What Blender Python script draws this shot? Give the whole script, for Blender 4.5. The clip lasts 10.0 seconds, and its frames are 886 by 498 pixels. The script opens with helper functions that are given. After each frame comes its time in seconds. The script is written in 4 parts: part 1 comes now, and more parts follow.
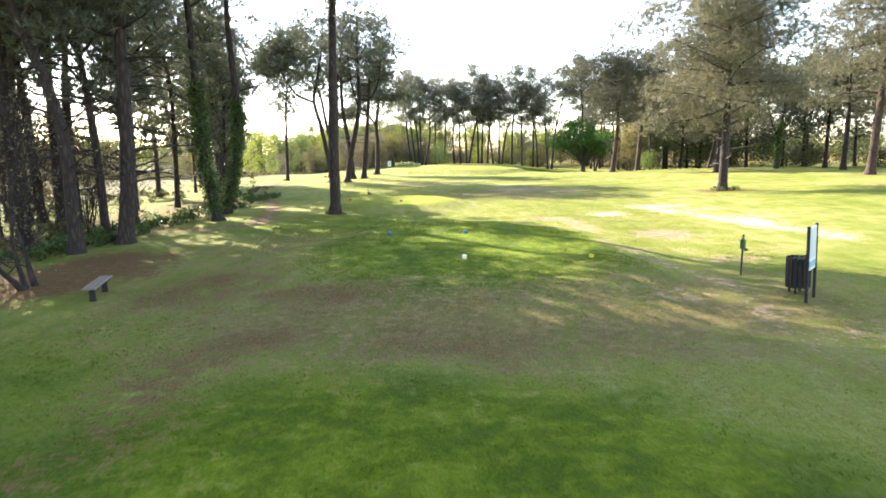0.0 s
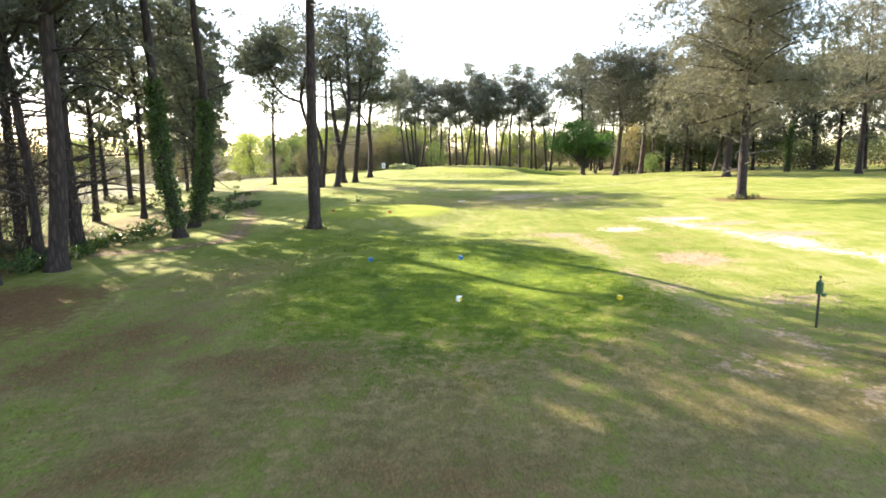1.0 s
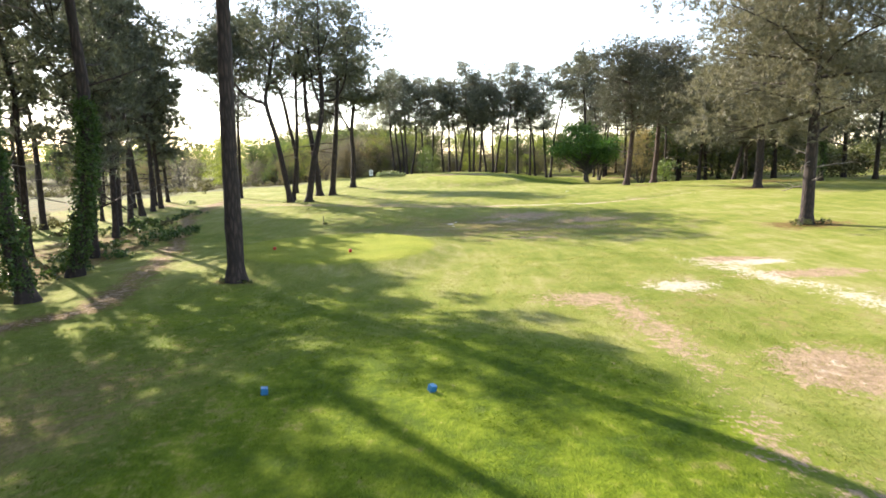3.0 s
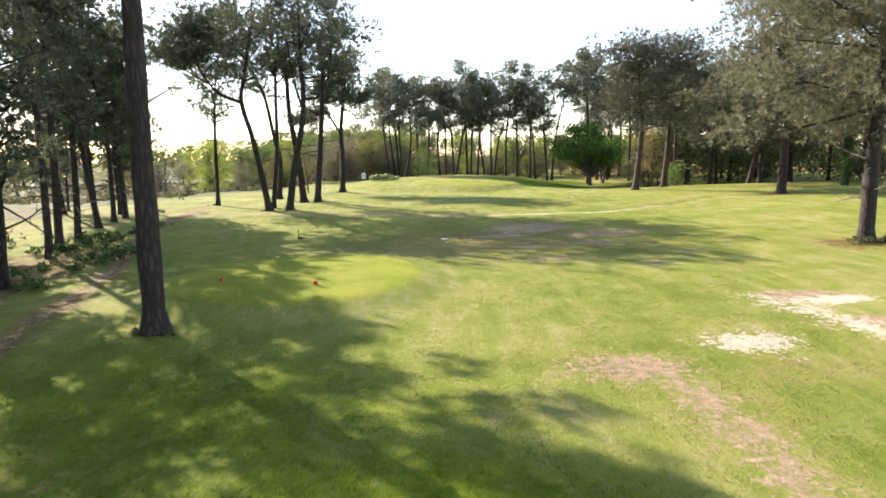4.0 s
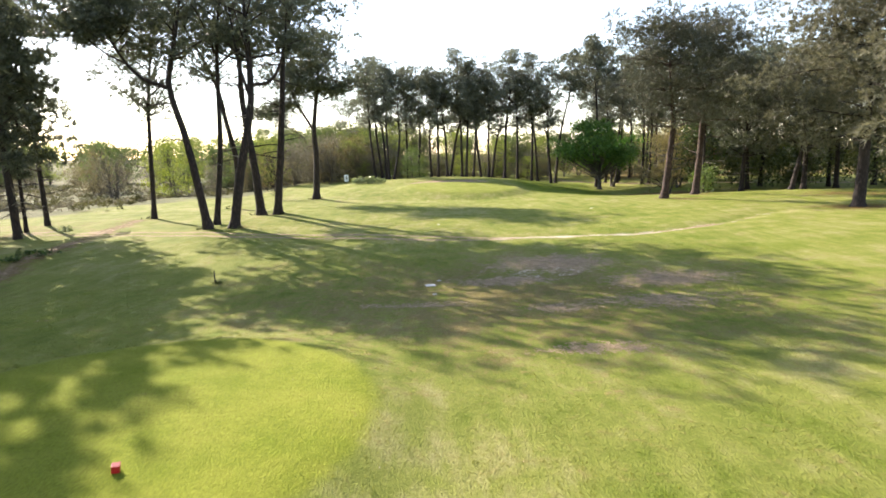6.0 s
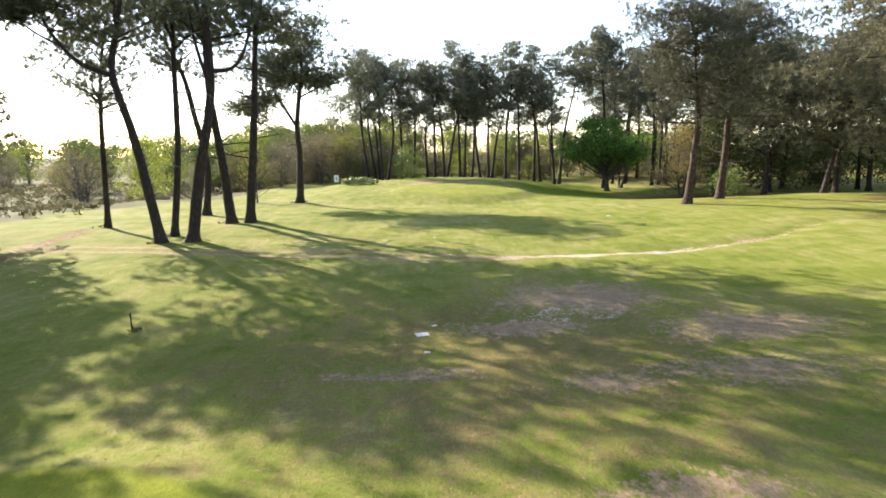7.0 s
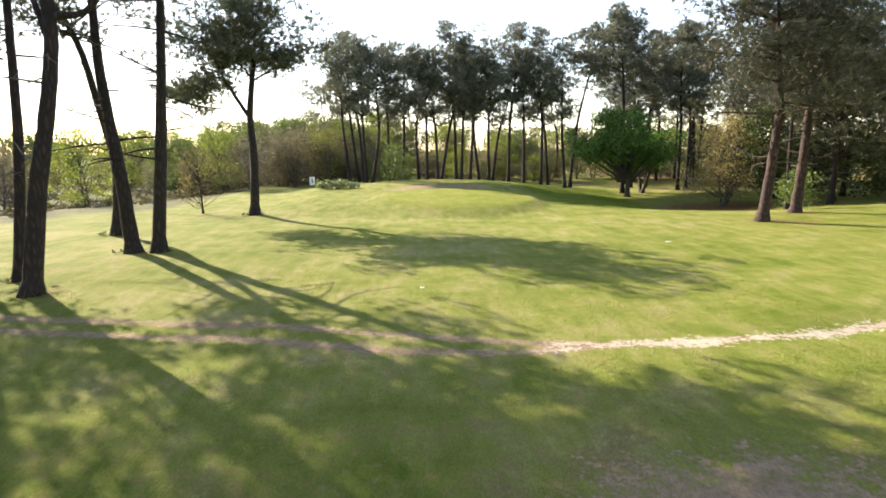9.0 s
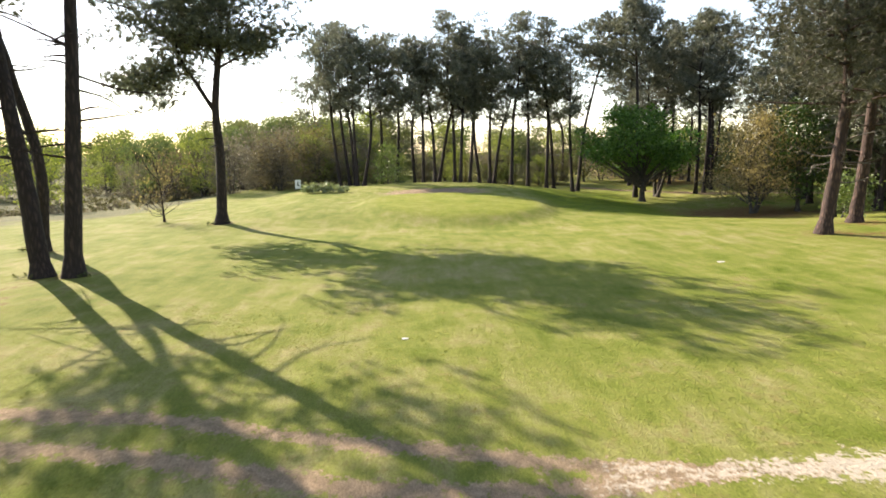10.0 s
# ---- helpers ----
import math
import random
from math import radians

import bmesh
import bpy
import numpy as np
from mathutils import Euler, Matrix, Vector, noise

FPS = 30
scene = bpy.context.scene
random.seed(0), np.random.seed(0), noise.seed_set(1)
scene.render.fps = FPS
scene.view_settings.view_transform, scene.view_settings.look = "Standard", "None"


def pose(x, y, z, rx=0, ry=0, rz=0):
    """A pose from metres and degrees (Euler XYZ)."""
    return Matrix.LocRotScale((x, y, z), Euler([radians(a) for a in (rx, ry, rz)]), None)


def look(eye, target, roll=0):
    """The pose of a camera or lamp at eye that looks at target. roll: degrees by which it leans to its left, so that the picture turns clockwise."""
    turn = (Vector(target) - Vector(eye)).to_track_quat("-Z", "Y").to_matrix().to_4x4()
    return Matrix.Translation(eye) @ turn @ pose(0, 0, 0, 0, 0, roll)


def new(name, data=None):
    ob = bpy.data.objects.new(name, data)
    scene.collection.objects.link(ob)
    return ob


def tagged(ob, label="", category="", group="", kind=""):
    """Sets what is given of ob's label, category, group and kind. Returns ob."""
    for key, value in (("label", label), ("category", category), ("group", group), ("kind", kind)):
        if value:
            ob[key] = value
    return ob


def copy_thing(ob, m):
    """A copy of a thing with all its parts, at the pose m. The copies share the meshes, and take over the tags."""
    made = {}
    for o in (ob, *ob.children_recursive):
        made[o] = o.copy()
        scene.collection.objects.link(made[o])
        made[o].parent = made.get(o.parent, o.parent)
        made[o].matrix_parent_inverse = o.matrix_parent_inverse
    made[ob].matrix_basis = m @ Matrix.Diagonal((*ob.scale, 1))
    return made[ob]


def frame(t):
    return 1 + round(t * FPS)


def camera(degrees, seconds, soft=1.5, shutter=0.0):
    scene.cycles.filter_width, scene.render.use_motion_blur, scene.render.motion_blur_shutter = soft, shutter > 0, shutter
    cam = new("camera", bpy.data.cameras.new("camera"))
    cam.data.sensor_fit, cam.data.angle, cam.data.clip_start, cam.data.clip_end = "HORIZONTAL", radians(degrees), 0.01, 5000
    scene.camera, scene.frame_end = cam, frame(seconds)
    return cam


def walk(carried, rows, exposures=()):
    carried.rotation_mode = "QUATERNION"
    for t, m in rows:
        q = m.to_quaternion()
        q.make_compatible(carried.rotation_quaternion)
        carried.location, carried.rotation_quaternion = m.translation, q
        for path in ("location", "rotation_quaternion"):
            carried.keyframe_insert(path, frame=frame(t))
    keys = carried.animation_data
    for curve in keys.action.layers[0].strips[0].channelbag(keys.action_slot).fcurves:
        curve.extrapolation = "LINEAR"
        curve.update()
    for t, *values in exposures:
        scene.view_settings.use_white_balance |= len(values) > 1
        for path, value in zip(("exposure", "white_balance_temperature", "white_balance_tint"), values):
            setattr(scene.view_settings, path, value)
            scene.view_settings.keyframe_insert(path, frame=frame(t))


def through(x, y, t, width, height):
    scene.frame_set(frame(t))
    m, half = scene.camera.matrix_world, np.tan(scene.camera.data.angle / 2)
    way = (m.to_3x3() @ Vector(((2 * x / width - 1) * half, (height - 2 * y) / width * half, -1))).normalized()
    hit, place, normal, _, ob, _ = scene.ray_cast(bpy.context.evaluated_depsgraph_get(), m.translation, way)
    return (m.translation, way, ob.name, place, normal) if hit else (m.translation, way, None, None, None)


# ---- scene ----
cam = camera(73.7, 10.0, soft=1.72, shutter=0.2)
PATH = [
    (0, look((0.09, 0.351, 3.531), (0.075, 2.325, 3.206), -0.7)),
    (0.5, look((0.156, 2.388, 3.71), (0.147, 4.361, 3.384), -0.7)),
    (1, look((0.283, 4.581, 3.899), (0.279, 6.554, 3.574), -0.7)),
    (1.5, look((0.452, 6.92, 4.084), (0.452, 8.894, 3.762), -0.8)),
    (2, look((0.648, 9.395, 4.258), (0.651, 11.37, 3.938), -0.8)),
    (2.5, look((0.858, 12.0, 4.414), (0.864, 13.974, 4.097), -0.9)),
    (3, look((1.068, 14.725, 4.551), (1.077, 16.7, 4.234), -0.9)),
    (3.5, look((1.27, 17.565, 4.668), (1.283, 19.54, 4.353), -0.9)),
    (4, look((1.457, 20.515, 4.767), (1.473, 22.49, 4.453), -1.0)),
    (4.5, look((1.624, 23.566, 4.853), (1.644, 25.541, 4.539), -1.0)),
    (5, look((1.769, 26.715, 4.928), (1.793, 28.689, 4.613), -1.0)),
    (5.5, look((1.89, 29.953, 4.996), (1.92, 31.927, 4.679), -1.0)),
    (6, look((1.991, 33.274, 5.06), (2.026, 35.248, 4.74), -0.9)),
    (6.5, look((2.074, 36.67, 5.121), (2.115, 38.644, 4.798), -0.9)),
    (7, look((2.147, 40.132, 5.179), (2.193, 42.105, 4.853), -0.8)),
    (7.5, look((2.217, 43.65, 5.229), (2.27, 45.622, 4.9), -0.8)),
    (8, look((2.297, 47.211, 5.265), (2.355, 49.182, 4.933), -0.7)),
    (8.5, look((2.398, 50.801, 5.275), (2.462, 52.772, 4.942), -0.7)),
    (9, look((2.537, 54.404, 5.244), (2.605, 56.375, 4.911), -0.6)),
    (9.5, look((2.731, 58.001, 5.149), (2.802, 59.973, 4.819), -0.6)),
    (10, look((3.0, 61.572, 4.965), (3.071, 63.544, 4.64), -0.6)),
]
walk(cam, PATH, [(0.0, 2.52, 7080, 17), (1.5, 2.34, 7080, 17), (2.5, 2.12, 7080, 17), (5.0, 1.78, 7080, 17), (8.0, 1.80, 7180, 17), (10.0, 1.65, 7430, 17)])

# ---- sky and sun ----
SUN_ELEVATION, SUN_AZIMUTH = 28.3, -41.0  # azimuth from +y, clockwise
world = bpy.data.worlds.new("world")
scene.world = world
world.use_nodes = True
wn = world.node_tree.nodes
sky = wn.new("ShaderNodeTexSky")
sky.sky_type, sky.sun_disc = "NISHITA", False
sky.sun_elevation, sky.sun_rotation = radians(SUN_ELEVATION), radians(SUN_AZIMUTH)
sky.air_density, sky.dust_density, sky.ozone_density = 1.0, 0.25, 1.0
veil = wn.new("ShaderNodeMix")  # thin even high haze over the whole sky
veil.data_type = "RGBA"
veil.inputs[0].default_value, veil.inputs[7].default_value = 0.17, (2.6, 3.05, 3.7, 1)
world.node_tree.links.new(sky.outputs[0], veil.inputs[6])
world.node_tree.links.new(veil.outputs[2], wn["Background"].inputs[0])
wn["Background"].inputs[1].default_value = 0.13
sun = new("sun", bpy.data.lights.new("sun", "SUN"))
sun.data.energy, sun.data.angle, sun.data.color = 4.8, radians(0.5), (1.0, 0.94, 0.83)
a, e = radians(SUN_AZIMUTH), radians(SUN_ELEVATION)
to_sun = Vector((math.sin(a) * math.cos(e), math.cos(a) * math.cos(e), math.sin(e)))
sun.matrix_world = look(to_sun * 60, (0, 0, 0))


# ---- materials ----
def material(name):
    m = bpy.data.materials.new(name)
    m.use_nodes = True
    return m, m.node_tree.nodes, m.node_tree.links, m.node_tree.nodes["Principled BSDF"]


def ramp(nodes, stops):
    r = nodes.new("ShaderNodeValToRGB")
    while len(r.color_ramp.elements) < len(stops):
        r.color_ramp.elements.new(0.5)
    for el, (p, c) in zip(r.color_ramp.elements, stops):
        el.position, el.color = p, (*c, 1)
    return r


def noise_tex(nodes, links, vec, scale, detail=4, rough=0.6):
    n = nodes.new("ShaderNodeTexNoise")
    n.inputs["Scale"].default_value, n.inputs["Detail"].default_value, n.inputs["Roughness"].default_value = scale, detail, rough
    links.new(vec, n.inputs["Vector"])
    return n.outputs["Fac"]


def mix(nodes, links, fac, a, b, mode="MIX"):
    n = nodes.new("ShaderNodeMix")
    n.data_type, n.blend_type = "RGBA", mode
    for sock, v in ((n.inputs[0], fac), (n.inputs[6], a), (n.inputs[7], b)):
        if isinstance(v, (int, float)):
            sock.default_value = v
        elif isinstance(v, tuple):
            sock.default_value = (*v, 1)
        else:
            links.new(v, sock)
    return n.outputs[2]


def maths(nodes, links, op, a, b=0.0, clamp=False):
    n = nodes.new("ShaderNodeMath")
    n.operation, n.use_clamp = op, clamp
    for sock, v in zip(n.inputs, (a, b)):
        if isinstance(v, (int, float)):
            sock.default_value = v
        else:
            links.new(v, sock)
    return n.outputs[0]


def foliage(name, dark, light, through=0.35, rough=0.55, glow=(1.0, 1.0, 0.55), gloss=0.3):
    m, n, l, p = material(name)
    geo = n.new("ShaderNodeNewGeometry")
    tc = n.new("ShaderNodeTexCoord")
    clump = noise_tex(n, l, tc.outputs["Object"], 0.55, 3)
    fac = maths(n, l, "ADD", maths(n, l, "MULTIPLY", geo.outputs["Random Per Island"], 0.55), maths(n, l, "MULTIPLY", clump, 0.5), True)
    col = ramp(n, [(0.15, dark), (0.85, light)])
    l.new(fac, col.inputs[0])
    l.new(col.outputs[0], p.inputs["Base Color"])
    p.inputs["Roughness"].default_value = rough
    p.inputs["Specular IOR Level"].default_value = gloss if rough < 0.56 else 0.08
    tr = n.new("ShaderNodeBsdfTranslucent")
    l.new(mix(n, l, 1.0, col.outputs[0], glow, "MULTIPLY"), tr.inputs[0])
    ms = n.new("ShaderNodeMixShader")
    ms.inputs[0].default_value = through
    l.new(p.outputs[0], ms.inputs[1])
    l.new(tr.outputs[0], ms.inputs[2])
    l.new(ms.outputs[0], n["Material Output"].inputs[0])
    return m


def bark(name, dark, light, scale=7.0):
    m, n, l, p = material(name)
    tc = n.new("ShaderNodeTexCoord")
    mp = n.new("ShaderNodeMapping")
    mp.inputs["Scale"].default_value = (1, 1, 0.22)
    l.new(tc.outputs["Object"], mp.inputs[0])
    vo = n.new("ShaderNodeTexVoronoi")
    vo.feature, vo.inputs["Scale"].default_value = "DISTANCE_TO_EDGE", scale
    l.new(mp.outputs[0], vo.inputs["Vector"])
    fine = noise_tex(n, l, mp.outputs[0], scale * 4, 5, 0.7)
    big = noise_tex(n, l, tc.outputs["Object"], 0.6, 3)
    crack = maths(n, l, "MULTIPLY", vo.outputs["Distance"], 3.0, True)
    fac = maths(n, l, "MULTIPLY", crack, maths(n, l, "ADD", fine, 0.25), True)
    col = ramp(n, [(0.05, tuple(c * 0.35 for c in dark)), (0.4, dark), (0.9, light)])
    l.new(fac, col.inputs[0])
    c2 = mix(n, l, maths(n, l, "MULTIPLY", big, 0.5), col.outputs[0], tuple(c * 0.6 for c in light))
    l.new(c2, p.inputs["Base Color"])
    p.inputs["Roughness"].default_value = 0.9
    b = n.new("ShaderNodeBump")
    b.inputs["Strength"].default_value, b.inputs["Distance"].default_value = 0.9, 0.03
    l.new(fac, b.inputs["Height"])
    l.new(b.outputs[0], p.inputs["Normal"])
    return m


def painted(name, color, rough=0.55, metal=0.0, vary=0.25, scale=9.0):
    m, n, l, p = material(name)
    tc = n.new("ShaderNodeTexCoord")
    big = noise_tex(n, l, tc.outputs["Object"], scale, 5, 0.65)
    fine = noise_tex(n, l, tc.outputs["Object"], scale * 11, 3)
    f = maths(n, l, "MULTIPLY", maths(n, l, "ADD", big, fine), vary)
    l.new(mix(n, l, f, color, tuple(c * 0.45 for c in color)), p.inputs["Base Color"])
    l.new(maths(n, l, "ADD", maths(n, l, "MULTIPLY", fine, 0.2), rough - 0.1), p.inputs["Roughness"])
    p.inputs["Metallic"].default_value = metal
    return m


def timber(name, dark, light):
    m, n, l, p = material(name)
    tc = n.new("ShaderNodeTexCoord")
    mp = n.new("ShaderNodeMapping")
    mp.inputs["Scale"].default_value = (1, 0.08, 1)
    l.new(tc.outputs["Object"], mp.inputs[0])
    grain = noise_tex(n, l, mp.outputs[0], 60, 5, 0.7)
    stain = noise_tex(n, l, tc.outputs["Object"], 5, 3)
    col = ramp(n, [(0.25, dark), (0.75, light)])
    l.new(grain, col.inputs[0])
    l.new(mix(n, l, maths(n, l, "MULTIPLY", stain, 0.5), col.outputs[0], dark), p.inputs["Base Color"])
    p.inputs["Roughness"].default_value = 0.85
    b = n.new("ShaderNodeBump")
    b.inputs["Strength"].default_value, b.inputs["Distance"].default_value = 0.5, 0.004
    l.new(grain, b.inputs["Height"])
    l.new(b.outputs[0], p.inputs["Normal"])
    return m


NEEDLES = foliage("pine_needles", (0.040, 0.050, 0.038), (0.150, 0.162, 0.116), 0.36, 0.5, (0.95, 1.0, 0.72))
# Grey-green of the far stand, paled to put distance haze into the colour
NEEDLES_GREY_HAZED = foliage("pine_needles_grey_hazed", (0.066, 0.075, 0.060), (0.210, 0.218, 0.170), 0.38, 0.5, (0.97, 1.0, 0.78))
# Darker copy for pines seen from their shaded side; the shade is in the colour
NEEDLES_SHADED = foliage("pine_needles_shaded", (0.036, 0.042, 0.030), (0.135, 0.138, 0.094), 0.26, 0.5, (1.0, 0.98, 0.74))
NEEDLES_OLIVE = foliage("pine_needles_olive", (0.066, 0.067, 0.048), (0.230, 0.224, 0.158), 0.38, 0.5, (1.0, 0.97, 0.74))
LEAF_SPRING = foliage("spring_leaves", (0.135, 0.185, 0.028), (0.30, 0.36, 0.070), 0.45)
LEAF_GREEN = foliage("green_leaves", (0.024, 0.075, 0.018), (0.095, 0.245, 0.045), 0.45)
LEAF_OAK = foliage("oak_leaves", (0.036, 0.082, 0.020), (0.150, 0.285, 0.066), 0.48)
LEAF_GREY = foliage("grey_budding_leaves", (0.110, 0.100, 0.076), (0.205, 0.188, 0.140), 0.36, 0.6, (1.0, 1.0, 0.8))
LEAF_BUSH = foliage("fresh_bush_leaves", (0.070, 0.112, 0.034), (0.175, 0.240, 0.082), 0.36)
LEAF_MIXED = foliage("mixed_leaves", (0.034, 0.048, 0.018), (0.120, 0.138, 0.050), 0.36)
# Three leaf colours for far woods, paled and flattened to carry distance haze
LEAF_OLIVE_HAZED = foliage("olive_leaves_hazed", (0.088, 0.104, 0.054), (0.190, 0.212, 0.108), 0.36, 0.8)
LEAF_YELLOW_GREEN_HAZED = foliage("yellow_green_leaves_hazed", (0.140, 0.180, 0.052), (0.270, 0.320, 0.104), 0.38, 0.8)
LEAF_FRESH_HAZED = foliage("fresh_green_leaves_hazed", (0.072, 0.108, 0.048), (0.160, 0.212, 0.092), 0.36, 0.8)
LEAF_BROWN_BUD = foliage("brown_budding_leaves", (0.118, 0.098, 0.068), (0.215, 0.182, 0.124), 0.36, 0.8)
LEAF_BUD = foliage("budding_leaves", (0.185, 0.150, 0.084), (0.380, 0.318, 0.185), 0.5, 0.8)
LEAF_SCRUB = foliage("scrub_leaves", (0.055, 0.054, 0.027), (0.155, 0.150, 0.078), 0.24, 0.7)
LEAF_IVY = foliage("ivy_leaves", (0.018, 0.040, 0.011), (0.078, 0.132, 0.036), 0.26, 0.4, gloss=0.2)
LEAF_PALE = foliage("pale_shrub_leaves", (0.10, 0.13, 0.07), (0.30, 0.36, 0.22), 0.35, 0.4)
BARK = bark("pine_bark", (0.020, 0.013, 0.011), (0.066, 0.043, 0.034))
BARK_RED = bark("red_pine_bark", (0.042, 0.023, 0.017), (0.130, 0.076, 0.056))
BARK_GREY = bark("grey_bark", (0.060, 0.052, 0.042), (0.170, 0.150, 0.125), 10.0)
DEAD = bark("dead_branch", (0.12, 0.10, 0.08), (0.34, 0.30, 0.26), 12.0)


def ground_material():
    m, n, l, p = material("turf")
    tc = n.new("ShaderNodeTexCoord")
    co = tc.outputs["Object"]

    def attr(name):
        a = n.new("ShaderNodeAttribute")
        a.attribute_name = name
        return a.outputs["Fac"]

    big = noise_tex(n, l, co, 0.09, 4, 0.6)
    mid = noise_tex(n, l, co, 0.55, 5, 0.65)
    small = noise_tex(n, l, co, 3.2, 5, 0.7)
    mp = n.new("ShaderNodeMapping")
    mp.inputs["Scale"].default_value = (1.0, 0.45, 1.0)
    mp.inputs["Rotation"].default_value = (0, 0, 0.5)
    l.new(co, mp.inputs[0])
    fine = noise_tex(n, l, mp.outputs[0], 26, 4, 0.75)
    grit = noise_tex(n, l, co, 85, 3, 0.7)

    fair = ramp(n, [(0.37, (0.096, 0.136, 0.016)), (0.5, (0.182, 0.204, 0.046)), (0.63, (0.290, 0.268, 0.120))])
    ms = n.new("ShaderNodeMapping")
    ms.inputs["Scale"].default_value = (1.0, 0.22, 1.0)
    ms.inputs["Rotation"].default_value = (0, 0, 0.25)
    l.new(co, ms.inputs[0])
    streaks = noise_tex(n, l, ms.outputs[0], 1.6, 4, 0.65)
    l.new(maths(n, l, "ADD", maths(n, l, "ADD", maths(n, l, "MULTIPLY", mid, 0.40), maths(n, l, "MULTIPLY", big, 0.30)), maths(n, l, "MULTIPLY", streaks, 0.30)), fair.inputs[0])
    lush = ramp(n, [(0.40, (0.034, 0.072, 0.005)), (0.62, (0.168, 0.220, 0.016))])
    l.new(maths(n, l, "ADD", maths(n, l, "MULTIPLY", small, 0.4), maths(n, l, "MULTIPLY", mid, 0.6)), lush.inputs[0])
    worn = ramp(n, [(0.34, (0.092, 0.072, 0.026)), (0.66, (0.240, 0.190, 0.082))])
    l.new(small, worn.inputs[0])
    litter = ramp(n, [(0.32, (0.062, 0.037, 0.014)), (0.52, (0.138, 0.083, 0.034)), (0.72, (0.228, 0.152, 0.074))])
    l.new(maths(n, l, "ADD", maths(n, l, "MULTIPLY", small, 0.5), maths(n, l, "MULTIPLY", fine, 0.5)), litter.inputs[0])
    sand = ramp(n, [(0.34, (0.140, 0.098, 0.062)), (0.66, (0.410, 0.306, 0.205))])
    l.new(maths(n, l, "ADD", maths(n, l, "MULTIPLY", small, 0.5), maths(n, l, "MULTIPLY", grit, 0.5)), sand.inputs[0])
    green = ramp(n, [(0.3, (0.146, 0.188, 0.016)), (0.7, (0.238, 0.256, 0.038))])
    l.new(mid, green.inputs[0])

    def edge(a, noisy, amount, lo, hi):
        v = maths(n, l, "ADD", a, maths(n, l, "MULTIPLY", maths(n, l, "SUBTRACT", noisy, 0.5), amount))
        mr = n.new("ShaderNodeMapRange")
        mr.interpolation_type = "SMOOTHSTEP"
        mr.inputs[1].default_value, mr.inputs[2].default_value = lo, hi
        l.new(v, mr.inputs[0])
        return mr.outputs[0]

    tone = maths(n, l, "ADD", maths(n, l, "MULTIPLY", small, 0.6), maths(n, l, "MULTIPLY", mid, 0.4))
    grain = noise_tex(n, l, co, 9.0, 5, 0.7)
    broken = maths(n, l, "ADD", maths(n, l, "MULTIPLY", grain, 0.45), maths(n, l, "ADD", maths(n, l, "MULTIPLY", small, 0.35), maths(n, l, "MULTIPLY", mid, 0.20)))
    c = mix(n, l, edge(attr("lush"), tone, 3.0, 0.15, 0.95), fair.outputs[0], lush.outputs[0])
    c = mix(n, l, edge(attr("worn"), tone, 3.0, 0.25, 0.85), c, worn.outputs[0])
    c = mix(n, l, edge(attr("mown"), small, 0.5, 0.25, 0.75), c, green.outputs[0])
    meadow = ramp(n, [(0.35, (0.052, 0.058, 0.024)), (0.52, (0.108, 0.112, 0.050)), (0.70, (0.180, 0.168, 0.092))])
    l.new(maths(n, l, "ADD", maths(n, l, "MULTIPLY", small, 0.45), maths(n, l, "MULTIPLY", mid, 0.55)), meadow.inputs[0])
    c = mix(n, l, edge(attr("meadow"), tone, 1.2, 0.3, 0.7), c, meadow.outputs[0])
    c = mix(n, l, edge(attr("litter"), tone, 2.6, 0.28, 0.78), c, litter.outputs[0])
    c = mix(n, l, edge(attr("sand"), broken, 3.6, 0.44, 0.62), c, sand.outputs[0])
    c = mix(n, l, edge(attr("pale"), broken, 3.6, 0.46, 0.66), c, (0.455, 0.400, 0.320))
    speck = ramp(n, [(0.34, (0.55, 0.55, 0.52)), (0.62, (1.24, 1.24, 1.22))])
    l.new(maths(n, l, "ADD", maths(n, l, "MULTIPLY", fine, 0.6), maths(n, l, "MULTIPLY", grit, 0.4)), speck.inputs[0])
    c = mix(n, l, 0.9, c, speck.outputs[0], "MULTIPLY")
    l.new(c, p.inputs["Base Color"])
    p.inputs["Roughness"].default_value = 0.9
    p.inputs["Specular IOR Level"].default_value = 0.06
    b = n.new("ShaderNodeBump")
    b.inputs["Strength"].default_value, b.inputs["Distance"].default_value = 1.0, 0.08
    l.new(maths(n, l, "ADD", maths(n, l, "MULTIPLY", fine, 0.6), maths(n, l, "MULTIPLY", small, 0.8)), b.inputs["Height"])
    l.new(b.outputs[0], p.inputs["Normal"])
    return m


TURF = ground_material()

# ---- ground ----
def smooth(a, b, v):
    s = np.clip((v - a) / (b - a), 0, 1)
    return s * s * (3 - 2 * s)


def bell(x, y, cx, cy, sx, sy):
    return np.exp(-(((x - cx) / sx) ** 2 + ((y - cy) / sy) ** 2))


def mesa(x, y, cx, cy, rx, ry, soft=0.3):
    d = np.hypot((x - cx) / rx, (y - cy) / ry)
    return 1 - smooth(1 - soft, 1 + soft, d)


